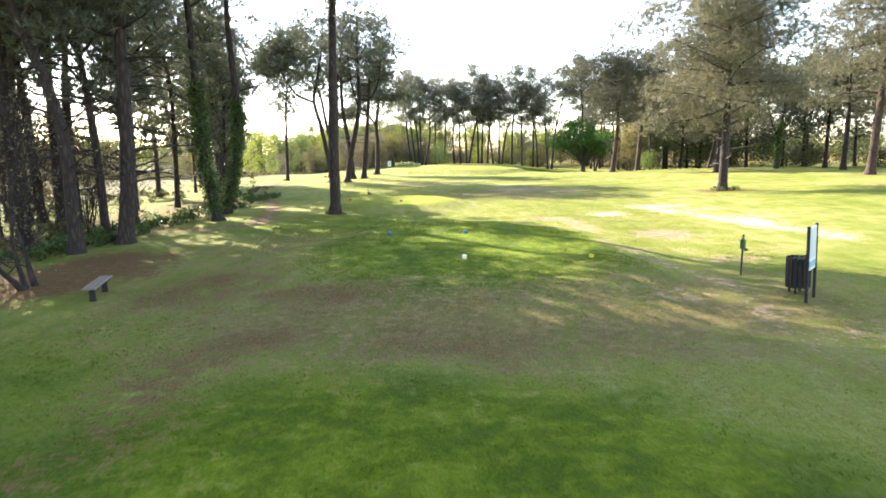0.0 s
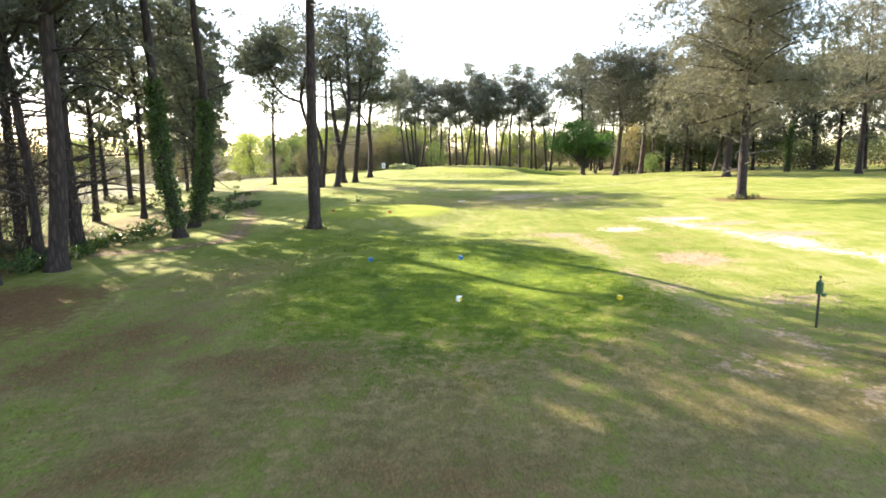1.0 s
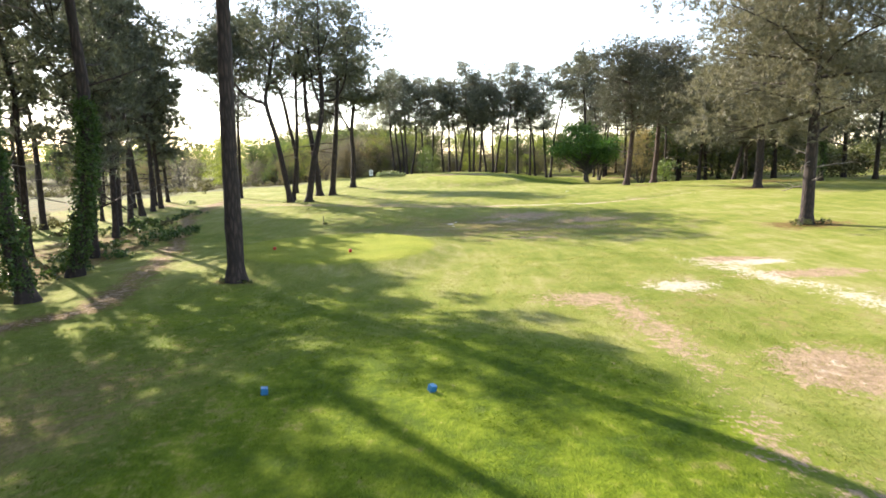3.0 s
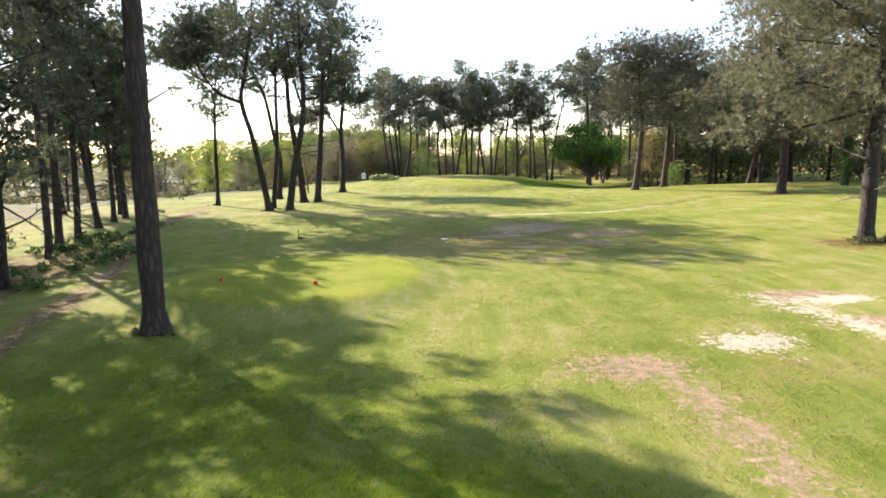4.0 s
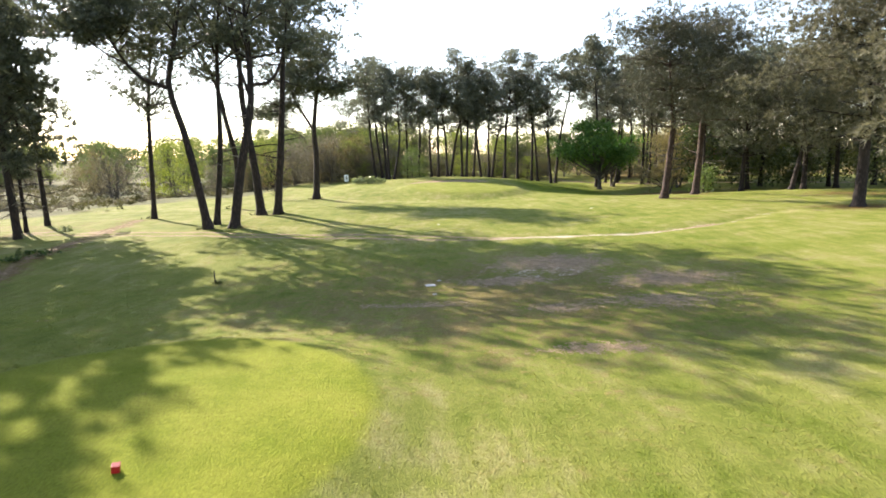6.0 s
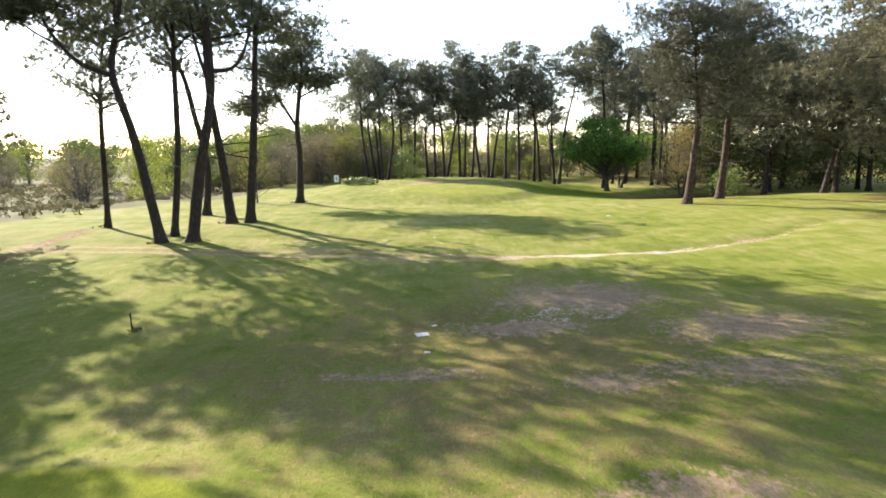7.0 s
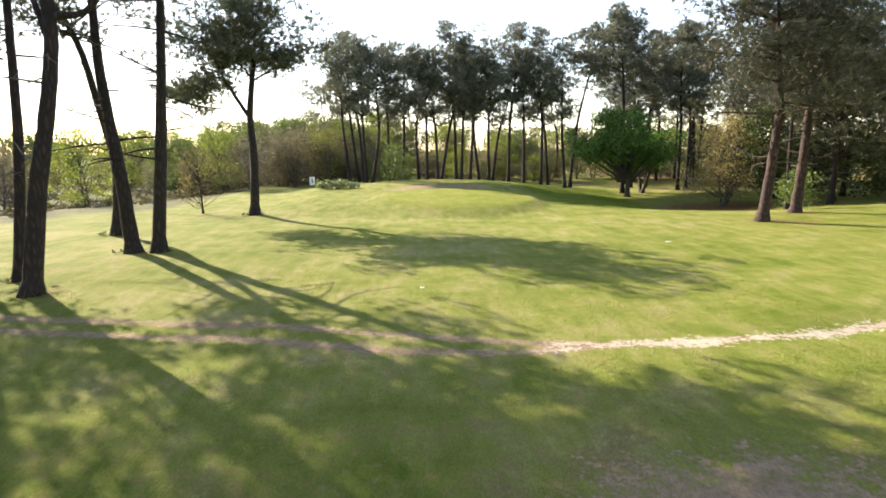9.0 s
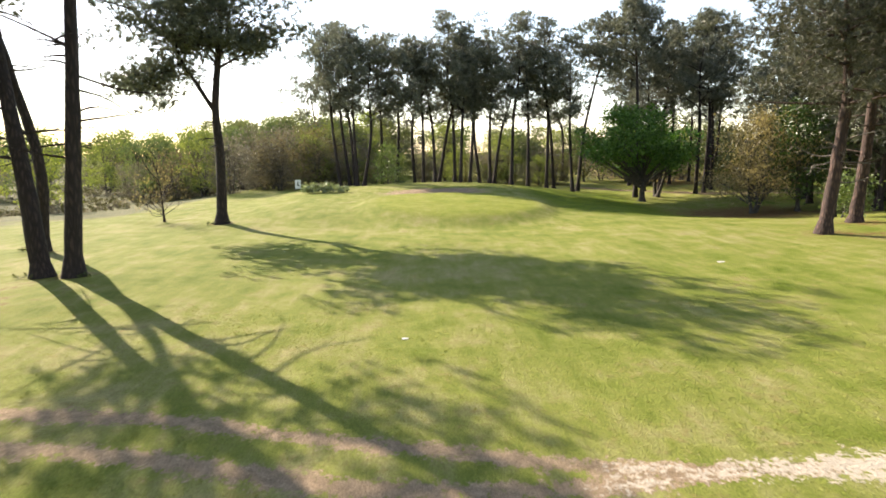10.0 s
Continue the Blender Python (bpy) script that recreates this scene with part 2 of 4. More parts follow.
def ground_z(x, y):
    x, y = np.asarray(x, float), np.asarray(y, float)
    z = -0.30 + 0 * x
    z += 0.32 * mesa(x, y, 0.8, 22, 6.5, 9.0)
    z += 0.42 * mesa(x, y, -4.2, 44.4, 5.5, 5.8, 0.22)
    z -= 0.35 * bell(x, y, -3, 60, 13, 9)
    z += 0.15 * bell(x, y, -14, 82, 7, 15)
    z += 1.15 * smooth(8, 46, x) * (1 - 0.35 * smooth(60, 85, y)) * (1 - 1.15 * smooth(95, 118, y)) * smooth(5, 40, y)
    z += 0.45 * mesa(x, y, 1.0, 134, 14.5, 27, 0.30) + 0.55 * mesa(x, y, 6.2, 115.5, 8.5, 10, 0.13) + 0.46 * mesa(x, y, 8, 141, 14, 11, 0.5)
    z -= 0.35 * smooth(17, 26, x) * smooth(100, 113, y) * smooth(165, 150, y) * smooth(60, 30, x)
    z -= 1.25 * bell(x, y, 33, 128, 11, 17) + 0.32 * bell(x, y, 2, 104, 13, 5)
    z += 0.25 * bell(x, y, -9, 118, 5, 7)
    z -= 2.1 * np.maximum(smooth(30, 54, -x) * smooth(92, 130, y), smooth(20, 42, -x) * smooth(112, 140, y))
    z -= 0.15 * smooth(10, 18, -x)
    z += 0.05 * np.sin(x * 0.35 + 1.3) * np.sin(y * 0.27) + 0.03 * np.sin(x * 0.9 + y * 0.4) * np.sin(y * 0.7 - x * 0.2)
    z -= 0.15 * np.exp(-((along(x, y, SAND_TRACK) / 0.9) ** 2)) * smooth(12, 16, x)
    far = smooth(170, 420, np.hypot(x, y - 60))
    return z * (1 - far) - 1.0 * far


def gz(x, y):
    return float(ground_z(x, y))


def along(x, y, line):
    best = np.full(np.shape(x), 1e9)
    for (ax, ay), (bx, by) in zip(line, line[1:]):
        dx, dy = bx - ax, by - ay
        t = np.clip(((x - ax) * dx + (y - ay) * dy) / (dx * dx + dy * dy), 0, 1)
        best = np.minimum(best, np.hypot(x - ax - t * dx, y - ay - t * dy))
    return best


def steps(parts):
    out = []
    for a, b, n in parts:
        out += list(np.linspace(a, b, n, endpoint=False))
    return np.array(out + [parts[-1][1]])


SAND_TRACK = [(-30, 79), (-11.5, 73.6), (-6.6, 73.0), (-2, 72.2), (2, 71.0), (6, 70.5), (10, 70.5), (14, 70.9), (18, 72), (22, 74), (27, 78), (30, 80)]
LEFT_TRACK = [(-24, 86), (-20.7, 66), (-15.5, 52), (-13.0, 45), (-11.2, 38), (-10.5, 33.5), (-12.5, 31), (-15, 30)]
PALE_STREAK = [(12.4, 40.0), (13.8, 36), (15.2, 30.5), (16.8, 25.0)]
EARTH_STRIP = [(-3.6, 12.5), (-5.0, 10.6), (-4.7, 8), (-5.8, 5)]
DIAGONAL = [(6.3, 34.5), (7.0, 31.5), (6.9, 27.6), (6.4, 24), (6.0, 22), (7.0, 20), (8.2, 17), (7.5, 13.5), (7.2, 11)]


def lush_and_shade_at(x, y):
    # Lush turf at the start, widened so its colour also darkens the shaded foreground
    start = np.maximum(mesa(x, y, -1.0, 4.6, 6.8, 6.0, 0.3), np.maximum(0.75 * bell(x, y, -8, 10, 5, 6), 0.5 * bell(x, y, 0, 8, 14, 6)))
    tee = mesa(x, y, 0.8, 22, 6.0, 8.0, 0.3)
    side = 0.46 * bell(x, y, -11, 55, 8, 16)
    # Rough flank right of the green, with the pines' shadow put into its colour
    bank = 0.85 * smooth(14, 18, x) * smooth(108, 116, y) * smooth(34, 28, x) * smooth(150, 142, y)
    return np.clip(np.maximum.reduce([start, tee, side, 0.8 * bell(x, y, -5, 31, 9, 7), 0.5 * bell(x, y, 16, 64, 12, 3), bank]), 0, 1)


def build_ground():
    xs = steps([(-1600, -300, 14), (-300, -90, 24), (-90, -24, 36), (-24, 32, 124), (32, 90, 42), (90, 300, 18), (300, 1600, 14)])
    ys = steps([(-1600, -200, 12), (-200, -8, 30), (-8, 66, 160), (66, 78, 84), (78, 165, 86), (165, 330, 30), (330, 2400, 16)])
    gx, gy = np.meshgrid(xs, ys)
    gx, gy = gx.ravel(), gy.ravel()
    zz = ground_z(gx, gy)
    nx, ny = len(xs), len(ys)
    i = (np.arange(ny - 1)[:, None] * nx + np.arange(nx - 1)[None, :]).ravel()
    me = quick_mesh("ground", np.column_stack([gx, gy, zz]), np.column_stack([i, i + 1, i + nx + 1, i + nx]), True)
    layers = {}
    gap = np.abs(along(gx, gy, SAND_TRACK) - 0.68 * smooth(9, 2, gx))
    track = (0.94 - gap / 0.60) * (1 - 0.35 * smooth(20, 24, gx))
    streak = 0.66 - along(gx, gy, PALE_STREAK) / 2.8
    layers["pale"] = np.clip(np.maximum.reduce([(0.86 - gap / (0.7 + 0.55 * smooth(6, 12, gx))) * smooth(3, 8, gx) * (1 - 0.4 * smooth(15, 20, gx)) * (0.82 + 0.18 * np.sin(gx * 2.3) * np.sin(gx * 0.9 + 1)), streak, 0.95 * bell(gx, gy, 14.6, 39.6, 1.8, 0.7), 0.9 * bell(gx, gy, 15.5, 30.2, 1.5, 2.4), 0.95 * bell(gx, gy, 9.8, 35.5, 1.7, 0.9), 0.42 * bell(gx, gy, 10, 27.4, 1.4, 1.4), 0.46 * bell(gx, gy, 6.6, 60.2, 3.2, 1.8)]), 0, 1)
    earth = np.maximum(0.66 - along(gx, gy, EARTH_STRIP) / 3.2, np.maximum(0.78 * bell(gx, gy, -7.0, 17.2, 2.6, 3.0), np.maximum(0.62 * bell(gx, gy, 0.8, 11.5, 3.6, 1.1), 0.72 * bell(gx, gy, -3.4, 15.4, 2.8, 1.3))))
    d = 0.52 + 0.18 * smooth(26, 29, gy) - along(gx, gy, DIAGONAL) / 2.0
    spots = 0 * gx
    for cx, cy, sx, sy, k in ((9.6, 35.6, 1.5, 1.0, .5), (6, 34, 2.0, 1.0, .6), (10, 27.4, 1.5, 1.5, .75), (15, 37, 3.0, 0.8, .6), (16.5, 32.5, 2.2, 1.2, .6),
                              (8.0, 62, 3.4, 2.4, .62), (5.2, 58.7, 2.6, 1.0, .62), (12, 58, 3.0, 1.6, .6), (10.5, 54.5, 3.0, 1.4, .5), (6.3, 53.8, 1.4, .6, .6),
                              (14, 40.2, 1.6, .9, .8), (6.5, 49, 1.8, .6, .6), (1.1, 54.6, 2.2, .6, .55), (6.9, 21.4, 1.3, 1.2, .45), (9.8, 20.6, 2.2, 0.9, .45), (6.2, 15.4, 1.4, 0.9, .34), (9.2, 12.0, 2.0, 0.9, .40)):
        spots = np.maximum(spots, 1.45 * k * bell(gx, gy, cx, cy, sx * 1.15, sy * 1.15))
    bank = 1.2 * bell(gx, gy, 4.5, 130.5, 6.5, 4.0)
    farpath = 1 - along(gx, gy, [(28, 153), (39, 143.7), (47, 136.7), (58, 128.5), (90, 118)]) / 2.2
    layers["sand"] = np.clip(np.maximum.reduce([track, d, spots, bank, farpath, 0.56 - along(gx, gy, LEFT_TRACK) / 2.4]), 0, 1)
    lt = 0.80 - along(gx, gy, LEFT_TRACK) / 2.0
    wood = smooth(13.2, 16.5, -gx) * smooth(66, 52, gy) * smooth(27, 20, -gx)
    wood = np.maximum(wood, smooth(22, 27, -gx) * smooth(60, 66, gy) * smooth(92, 84, gy) * 0.6)
    bench = np.maximum(1.15 * bell(gx, gy, -12.4, 19.5, 3.0, 5.5), 0.8 * earth)
    roots = 0.95 * bell(gx, gy, 36, 121, 8, 10)
    for cx, cy, s, k in ((-6.95, 37.5, 1.1, .8), (-12.4, 107.6, 1.6, .7), (-12.6, 87.3, 1.8, .6), (23, 49.5, 3.2, .75), (36, 79.7, 4, .8), (27.5, 94.3, 3.5, .6), (32, 99, 3.5, .6), (-14, 84, 4.0, .35), (-14.6, 77.2, 1.2, .6), (-12.8, 77.5, 1.2, .6), (-18.5, 95.5, 1.3, .6), (44, 92, 6, .7), (34, 46, 5, .45), (42, 59, 3, .6)):
        roots = np.maximum(roots, k * bell(gx, gy, cx, cy, s, s * 0.8))
    under = 0.9 * smooth(34, 42, gx) * smooth(104, 112, gy) + 0.9 * smooth(150, 156, gy)
    layers["litter"] = np.clip(np.maximum.reduce([lt, wood * 0.62, bench, roots, under * 0.36]), 0, 1)
    layers["meadow"] = np.maximum(smooth(29, 41, -gx + 3.5 * np.sin(gy * 0.13) + 1.8 * np.sin(gy * 0.41 + 1)), smooth(21, 27, -gx) * smooth(106, 118, gy)) * smooth(-40, -10, gy)
    layers["mown"] = np.maximum(mesa(gx, gy, -4.2, 44.4, 5.0, 5.2, 0.12), 0.5 * mesa(gx, gy, 6.2, 115.5, 8.0, 10, 0.12))
    layers["lush"] = lush_and_shade_at(gx, gy)
    layers["worn"] = np.clip(0.08 + 0.12 * smooth(50, 75, gy) * smooth(150, 120, gy) + 0.20 * bell(gx, gy, 0, 14, 16, 6) + 0.42 * bell(gx, gy, 0, 13.4, 9, 3.0) + 0.55 * bell(gx, gy, -7, 25, 4, 6) + 0.36 * bell(gx, gy, 8, 16, 5, 6) + 0.62 * bell(gx, gy, 5, 56, 13, 9) + 0.3 * bell(gx, gy, 10, 32, 6, 6) + 0.55 * np.clip(earth, 0, 1), 0, 1)
    for key, v in layers.items():
        at = me.attributes.new(key, "FLOAT", "POINT")
        at.data.foreach_set("value", v.astype(np.float32))
    me.materials.append(TURF)
    tagged(new("ground", me), "mown golf fairway grass with worn earth and pale sandy tracks", "ground", kind="structure")


# ---- mesh helpers ----
def quick_mesh(name, verts, faces, shade=False):
    me = bpy.data.meshes.new(name)
    faces = np.asarray(faces)
    k = faces.shape[1]
    me.vertices.add(len(verts))
    me.vertices.foreach_set("co", np.asarray(verts, np.float32).ravel())
    me.loops.add(faces.size)
    me.loops.foreach_set("vertex_index", faces.astype(np.int32).ravel())
    me.polygons.add(len(faces))
    me.polygons.foreach_set("loop_start", np.arange(0, faces.size, k, dtype=np.int32))
    me.polygons.foreach_set("use_smooth", np.full(len(faces), shade))
    me.update(calc_edges=True)
    return me


def link(name, me, mat, parent=None, label=""):
    me.materials.append(mat)
    ob = new(name, me)
    ob.parent = parent
    return tagged(ob, label)


def part(name, bm, mat, parent, label=""):
    me = bpy.data.meshes.new(name)
    bm.to_mesh(me)
    bm.free()
    return link(name, me, mat, parent, label)


class Buf:
    """Quads and triangles of one mesh."""

    def __init__(self):
        self.v, self.f, self.n = [], [], 0

    def add(self, v, f):
        self.v.append(np.asarray(v, float))
        self.f.append(np.asarray(f) + self.n)
        self.n += len(v)

    def tube(self, pts, radii, sides=7, wobble=0.0, rng=None):
        pts, radii = np.asarray(pts, float), np.asarray(radii, float)
        m = len(pts)
        tan = np.gradient(pts, axis=0)
        tan /= np.linalg.norm(tan, axis=1)[:, None] + 1e-9
        ref = np.where(np.abs(tan[:, 2:3]) > 0.9, [[1.0, 0, 0]], [[0, 0, 1.0]])
        if m > 2 and np.abs(tan[:, 2]).mean() > 0.6:
            ref = np.tile([[1.0, 0, 0]], (m, 1))
        u = np.cross(tan, ref)
        u /= np.linalg.norm(u, axis=1)[:, None] + 1e-9
        w = np.cross(tan, u)
        ang = np.linspace(0, 2 * math.pi, sides, endpoint=False)
        rr = radii[:, None] * np.ones((m, sides))
        if wobble:
            rr = rr * (1 + rng.normal(0, wobble, (m, sides)))
        v = pts[:, None] + rr[..., None] * (np.cos(ang)[None, :, None] * u[:, None] + np.sin(ang)[None, :, None] * w[:, None])
        i = np.arange(m - 1)[:, None] * sides
        j = np.arange(sides)[None]
        k = (j + 1) % sides
        f = np.stack([i + j, i + k, i + sides + k, i + sides + j], -1).reshape(-1, 4)
        self.add(v.reshape(-1, 3), f)

    def mesh(self, name, shade=False):
        return quick_mesh(name, np.concatenate(self.v), np.concatenate(self.f), shade)


def curve(ctrl, n):
    """A smooth line through control points."""
    c = np.asarray(ctrl, float)
    c = np.vstack([2 * c[0] - c[1], c, 2 * c[-1] - c[-2]])
    out = []
    seg = len(c) - 3
    for s in np.linspace(0, seg - 1e-6, n):
        i, t = int(s), s - int(s)
        p0, p1, p2, p3 = c[i : i + 4]
        out.append(0.5 * (2 * p1 + (p2 - p0) * t + (2 * p0 - 5 * p1 + 4 * p2 - p3) * t * t + (3 * p1 - p0 - 3 * p2 + p3) * t**3))
    return np.array(out)


def unit(v):
    return v / (np.linalg.norm(v, axis=-1, keepdims=True) + 1e-9)


def needle_pads(rng, pads, density, blades, length, width, tall):
    """Pads of needle sprays: tufts over the shell of flattened mounds, blades pointing out and up."""
    cen, out = [], []
    for c, r in pads:
        k = int(density * (r / 0.85) ** 2 * rng.uniform(0.75, 1.25)) + 4
        u = unit(rng.normal(0, 1, (k, 3)) + [0, 0, 0.35])
        lump = 1 + 0.22 * np.sin(3.1 * u[:, :1] + 7 * c[0]) * np.sin(2.7 * u[:, 1:2] + 5 * c[1])
        cen.append(c + u * rng.uniform(0.1, 1, (k, 1)) ** 0.45 * lump * [r * 1.12, r * 1.12, r * tall])
        out.append(u)
    c, u = np.repeat(np.concatenate(cen), blades, axis=0), np.repeat(np.concatenate(out), blades, axis=0)
    d = unit(rng.normal(0, 0.62, c.shape) + u * 0.75 + [0, 0, 0.22])
    s = unit(np.cross(d, rng.normal(0, 1, c.shape)))
    ln = length * rng.uniform(0.55, 1.15, (len(c), 1))
    v = np.stack([c - s * width * 0.5, c + s * width * 0.5, c + d * ln], 1).reshape(-1, 3)
    return v, np.arange(len(v)).reshape(-1, 3)


def leaves(rng, centres, n, spread, size, flat=0.7):
    """Leaves as small diamonds scattered round each centre."""
    c = np.repeat(centres, n, axis=0)
    c = c + rng.normal(0, 1, c.shape) * spread * np.array([1, 1, flat])
    d = unit(rng.normal(0, 1, c.shape))
    s = unit(np.cross(d, rng.normal(0, 1, c.shape)))
    ln = size * rng.uniform(0.6, 1.3, (len(c), 1))
    v = np.stack([c - d * ln * 0.5, c + s * ln * 0.34, c + d * ln * 0.5, c - s * ln * 0.34], 1).reshape(-1, 3)
    return v, np.arange(len(v)).reshape(-1, 4)


def sprigs(rng, centres, n, spread, size, flat=0.7):
    """Small pointed sprigs of leaves, three-cornered, scattered round each centre."""
    c = np.repeat(centres, n, axis=0)
    c = c + rng.normal(0, 1, c.shape) * spread * np.array([1, 1, flat])
    d = unit(rng.normal(0, 1, c.shape) + [0, 0, 0.2])
    s = unit(np.cross(d, rng.normal(0, 1, c.shape)))
    ln = size * rng.uniform(0.6, 1.3, (len(c), 1))
    v = np.stack([c - s * ln * 0.36, c + s * ln * 0.36, c + d * ln], 1).reshape(-1, 3)
    return v, np.arange(len(v)).reshape(-1, 3)


# ---- trees ----
def pine(x, y, h, r, stem=(), crown=(12, 5), forks=(), seed=0, limbs=20, pads=4, tufts=13, blades=11, needle=0.46, width=0.056, mat=None, wood=None,
         dead=6, ivy=0.0, label="tall maritime pine with a dark flaky trunk", sway=0.5, rise=(0.35, 0.85), low=0.55):
    rng = np.random.default_rng(seed)
    base = tagged(new("pine_tree"), label, "tree", "pines")
    base.location = (x, y, gz(x, y) - 0.05)
    ctrl = [(0, 0, 0), *[(p[0], p[1], p[2]) for p in stem]]
    if ctrl[-1][2] < h:
        last, before = (np.array(ctrl[-1], float), np.array(ctrl[-2], float)) if len(ctrl) > 1 else (np.zeros(3), np.array([0, 0, -1.0]))
        slope = (last - before)[:2] / max(last[2] - before[2], 1)
        climb = h - last[2]
        ctrl.append((last[0] + slope[0] * climb * 0.5 + rng.normal(0, sway), last[1] + slope[1] * climb * 0.5 + rng.normal(0, sway), last[2] + climb * 0.5))
        ctrl.append((ctrl[-1][0] + rng.normal(0, sway), ctrl[-1][1] + rng.normal(0, sway), h))
    line = curve(ctrl, 34)
    zz = line[:, 2] / h
    rad = r * (1 - zz) ** 0.75 * 0.92 * (1 - 0.35 * smooth(crown[0], crown[0] + 3, line[:, 2])) + 0.03 + r * 0.45 * np.exp(-line[:, 2] / 0.25)
    wood = wood or BARK
    tb = Buf()
    tb.tube(line, rad, 12, 0.045, rng)
    link("trunk", tb.mesh("trunk", True), wood, base)
    bb, pts = Buf(), []

    def stem_at(z):
        return np.array([np.interp(z, line[:, 2], line[:, 0]), np.interp(z, line[:, 2], line[:, 1]), z])

    def limb(start, end, r0, n_pads, spread):
        mid = (start + end) / 2 + [0, 0, rng.uniform(-0.05, 0.12) * np.linalg.norm(end - start)] + rng.normal(0, 0.18, 3)
        c = curve([start, mid, end], 7)
        bb.tube(c[::2], np.linspace(r0, 0.018, 4), 3)
        for k in range(n_pads):
            f = 1.0 if k == 0 else rng.uniform(0.25, 1.0)
            p = np.array([np.interp(f, np.linspace(0, 1, 7), c[:, i]) for i in range(3)])
            q = p + np.clip(rng.normal(0, 1, 3), -1.6, 1.6) * [spread, spread, spread * 0.45] * (0.4 + 0.6 * f) + [0, 0, 0.25 * spread]
            if k:
                bb.tube([p, (p + q) / 2 + rng.normal(0, 0.08, 3), q], [0.03, 0.02, 0.01], 3)
            pts.append((q, spread))

    zb, big = crown
    gold = 2.39996
    for k in range(limbs):
        s = ((k + rng.uniform(0.1, 0.9)) / limbs) ** 0.8
        z = zb + (h - zb) * s
        prof = (low + (1 - low) * min(1.0, s / 0.4)) * (1 - 0.8 * max(0.0, (s - 0.5) / 0.5) ** 2.6) ** 0.5
        reach = big * prof * rng.uniform(0.55, 1.05)
        ang = k * gold + rng.normal(0, 0.35)
        st = stem_at(min(h * 0.97, max(zb - 0.8, z - reach * rng.uniform(*rise))))
        dip = reach * rng.uniform(0.05, 0.35) * max(0.0, 1 - s / 0.3)
        end = stem_at(min(z, h)) * [1, 1, 0] + [math.cos(ang) * reach, math.sin(ang) * reach, z - dip + rng.normal(0, 0.3)]
        limb(st, end, max(0.025, 0.075 * (1 - s) + 0.025) * (0.6 + big / 8), pads, 0.235 * big * (0.8 + 0.2 * prof))
    for k in range(4):
        pts.append((stem_at(h) + rng.normal(0, 1, 3) * [0.22 * big, 0.22 * big, 0.2] - [0, 0, 0.16 * big], 0.19 * big))
    for fk in forks:
        c = curve(fk["line"], 12)
        r0 = fk.get("r", r * 0.5)
        lb = Buf()
        lb.tube(c, np.linspace(r0, 0.04, 12), 8, 0.03, rng)
        link("limb", lb.mesh("limb", True), wood, base)
        for k in range(fk.get("limbs", 7)):
            f = rng.uniform(0.55, 1.0)
            st = np.array([np.interp(f, np.linspace(0, 1, 12), c[:, i]) for i in range(3)])
            d = unit(rng.normal(0, 1, 3) * [1, 1, 0.3] + [0, 0, fk.get("droop", 0.45)])
            limb(st, st + d * fk.get("reach", 2.2) * rng.uniform(0.5, 1.1), 0.05, pads, 0.2 * fk.get("reach", 2.2) + 0.35)
    tagged(link("branchwork", bb.mesh("branchwork", True), wood, base), kind="stuff")
    if dead:
        for k in range(dead):
            db = Buf()
            z = rng.uniform(0.35, 1.02) * zb
            ang = rng.uniform(0, 2 * math.pi)
            ln = rng.uniform(0.5, min(4.0, 1.9 + 0.1 * dead))
            st = stem_at(z)
            d = np.array([math.cos(ang), math.sin(ang), rng.normal(0.05, 0.2)])
            c = curve([st, st + d * ln * 0.5 + rng.normal(0, 0.06, 3), st + d * ln + [0, 0, rng.normal(0, 0.2)]], 6)
            db.tube(c, np.linspace(0.055, 0.02, 6), 4)
            for q in range(4):
                p = c[2 + q % 4]
                db.tube([p, p + rng.normal(0, 0.3, 3) + d * 0.16 * ln], [0.02, 0.01], 3)
            link("dead_branch", db.mesh("dead_branch"), DEAD if seed % 2 and dead < 18 else wood, base)
    fb = Buf()
    fb.add(*needle_pads(rng, pts, tufts, blades, needle, width, 0.62))
    link("crown", fb.mesh("crown"), mat or NEEDLES, base)
    if ivy:
        zi = 0.45 + (ivy - 0.45) * rng.uniform(0, 1, 1500) ** 0.9
        an = rng.uniform(0, 2 * math.pi, 1500)
        rr = (np.interp(zi, line[:, 2], rad) + rng.uniform(0.02, 0.26, 1500) * (1 - 0.5 * zi / ivy) * smooth(0.2, 2.6, zi))
        cen = np.column_stack([np.interp(zi, line[:, 2], line[:, 0]) + rr * np.cos(an), np.interp(zi, line[:, 2], line[:, 1]) + rr * np.sin(an), zi])
        ib = Buf()
        ib.add(*leaves(rng, cen, 5, 0.10, 0.13, 1.2))
        link("ivy", ib.mesh("ivy"), LEAF_IVY, base, "dark glossy ivy climbing the trunk")
    return base


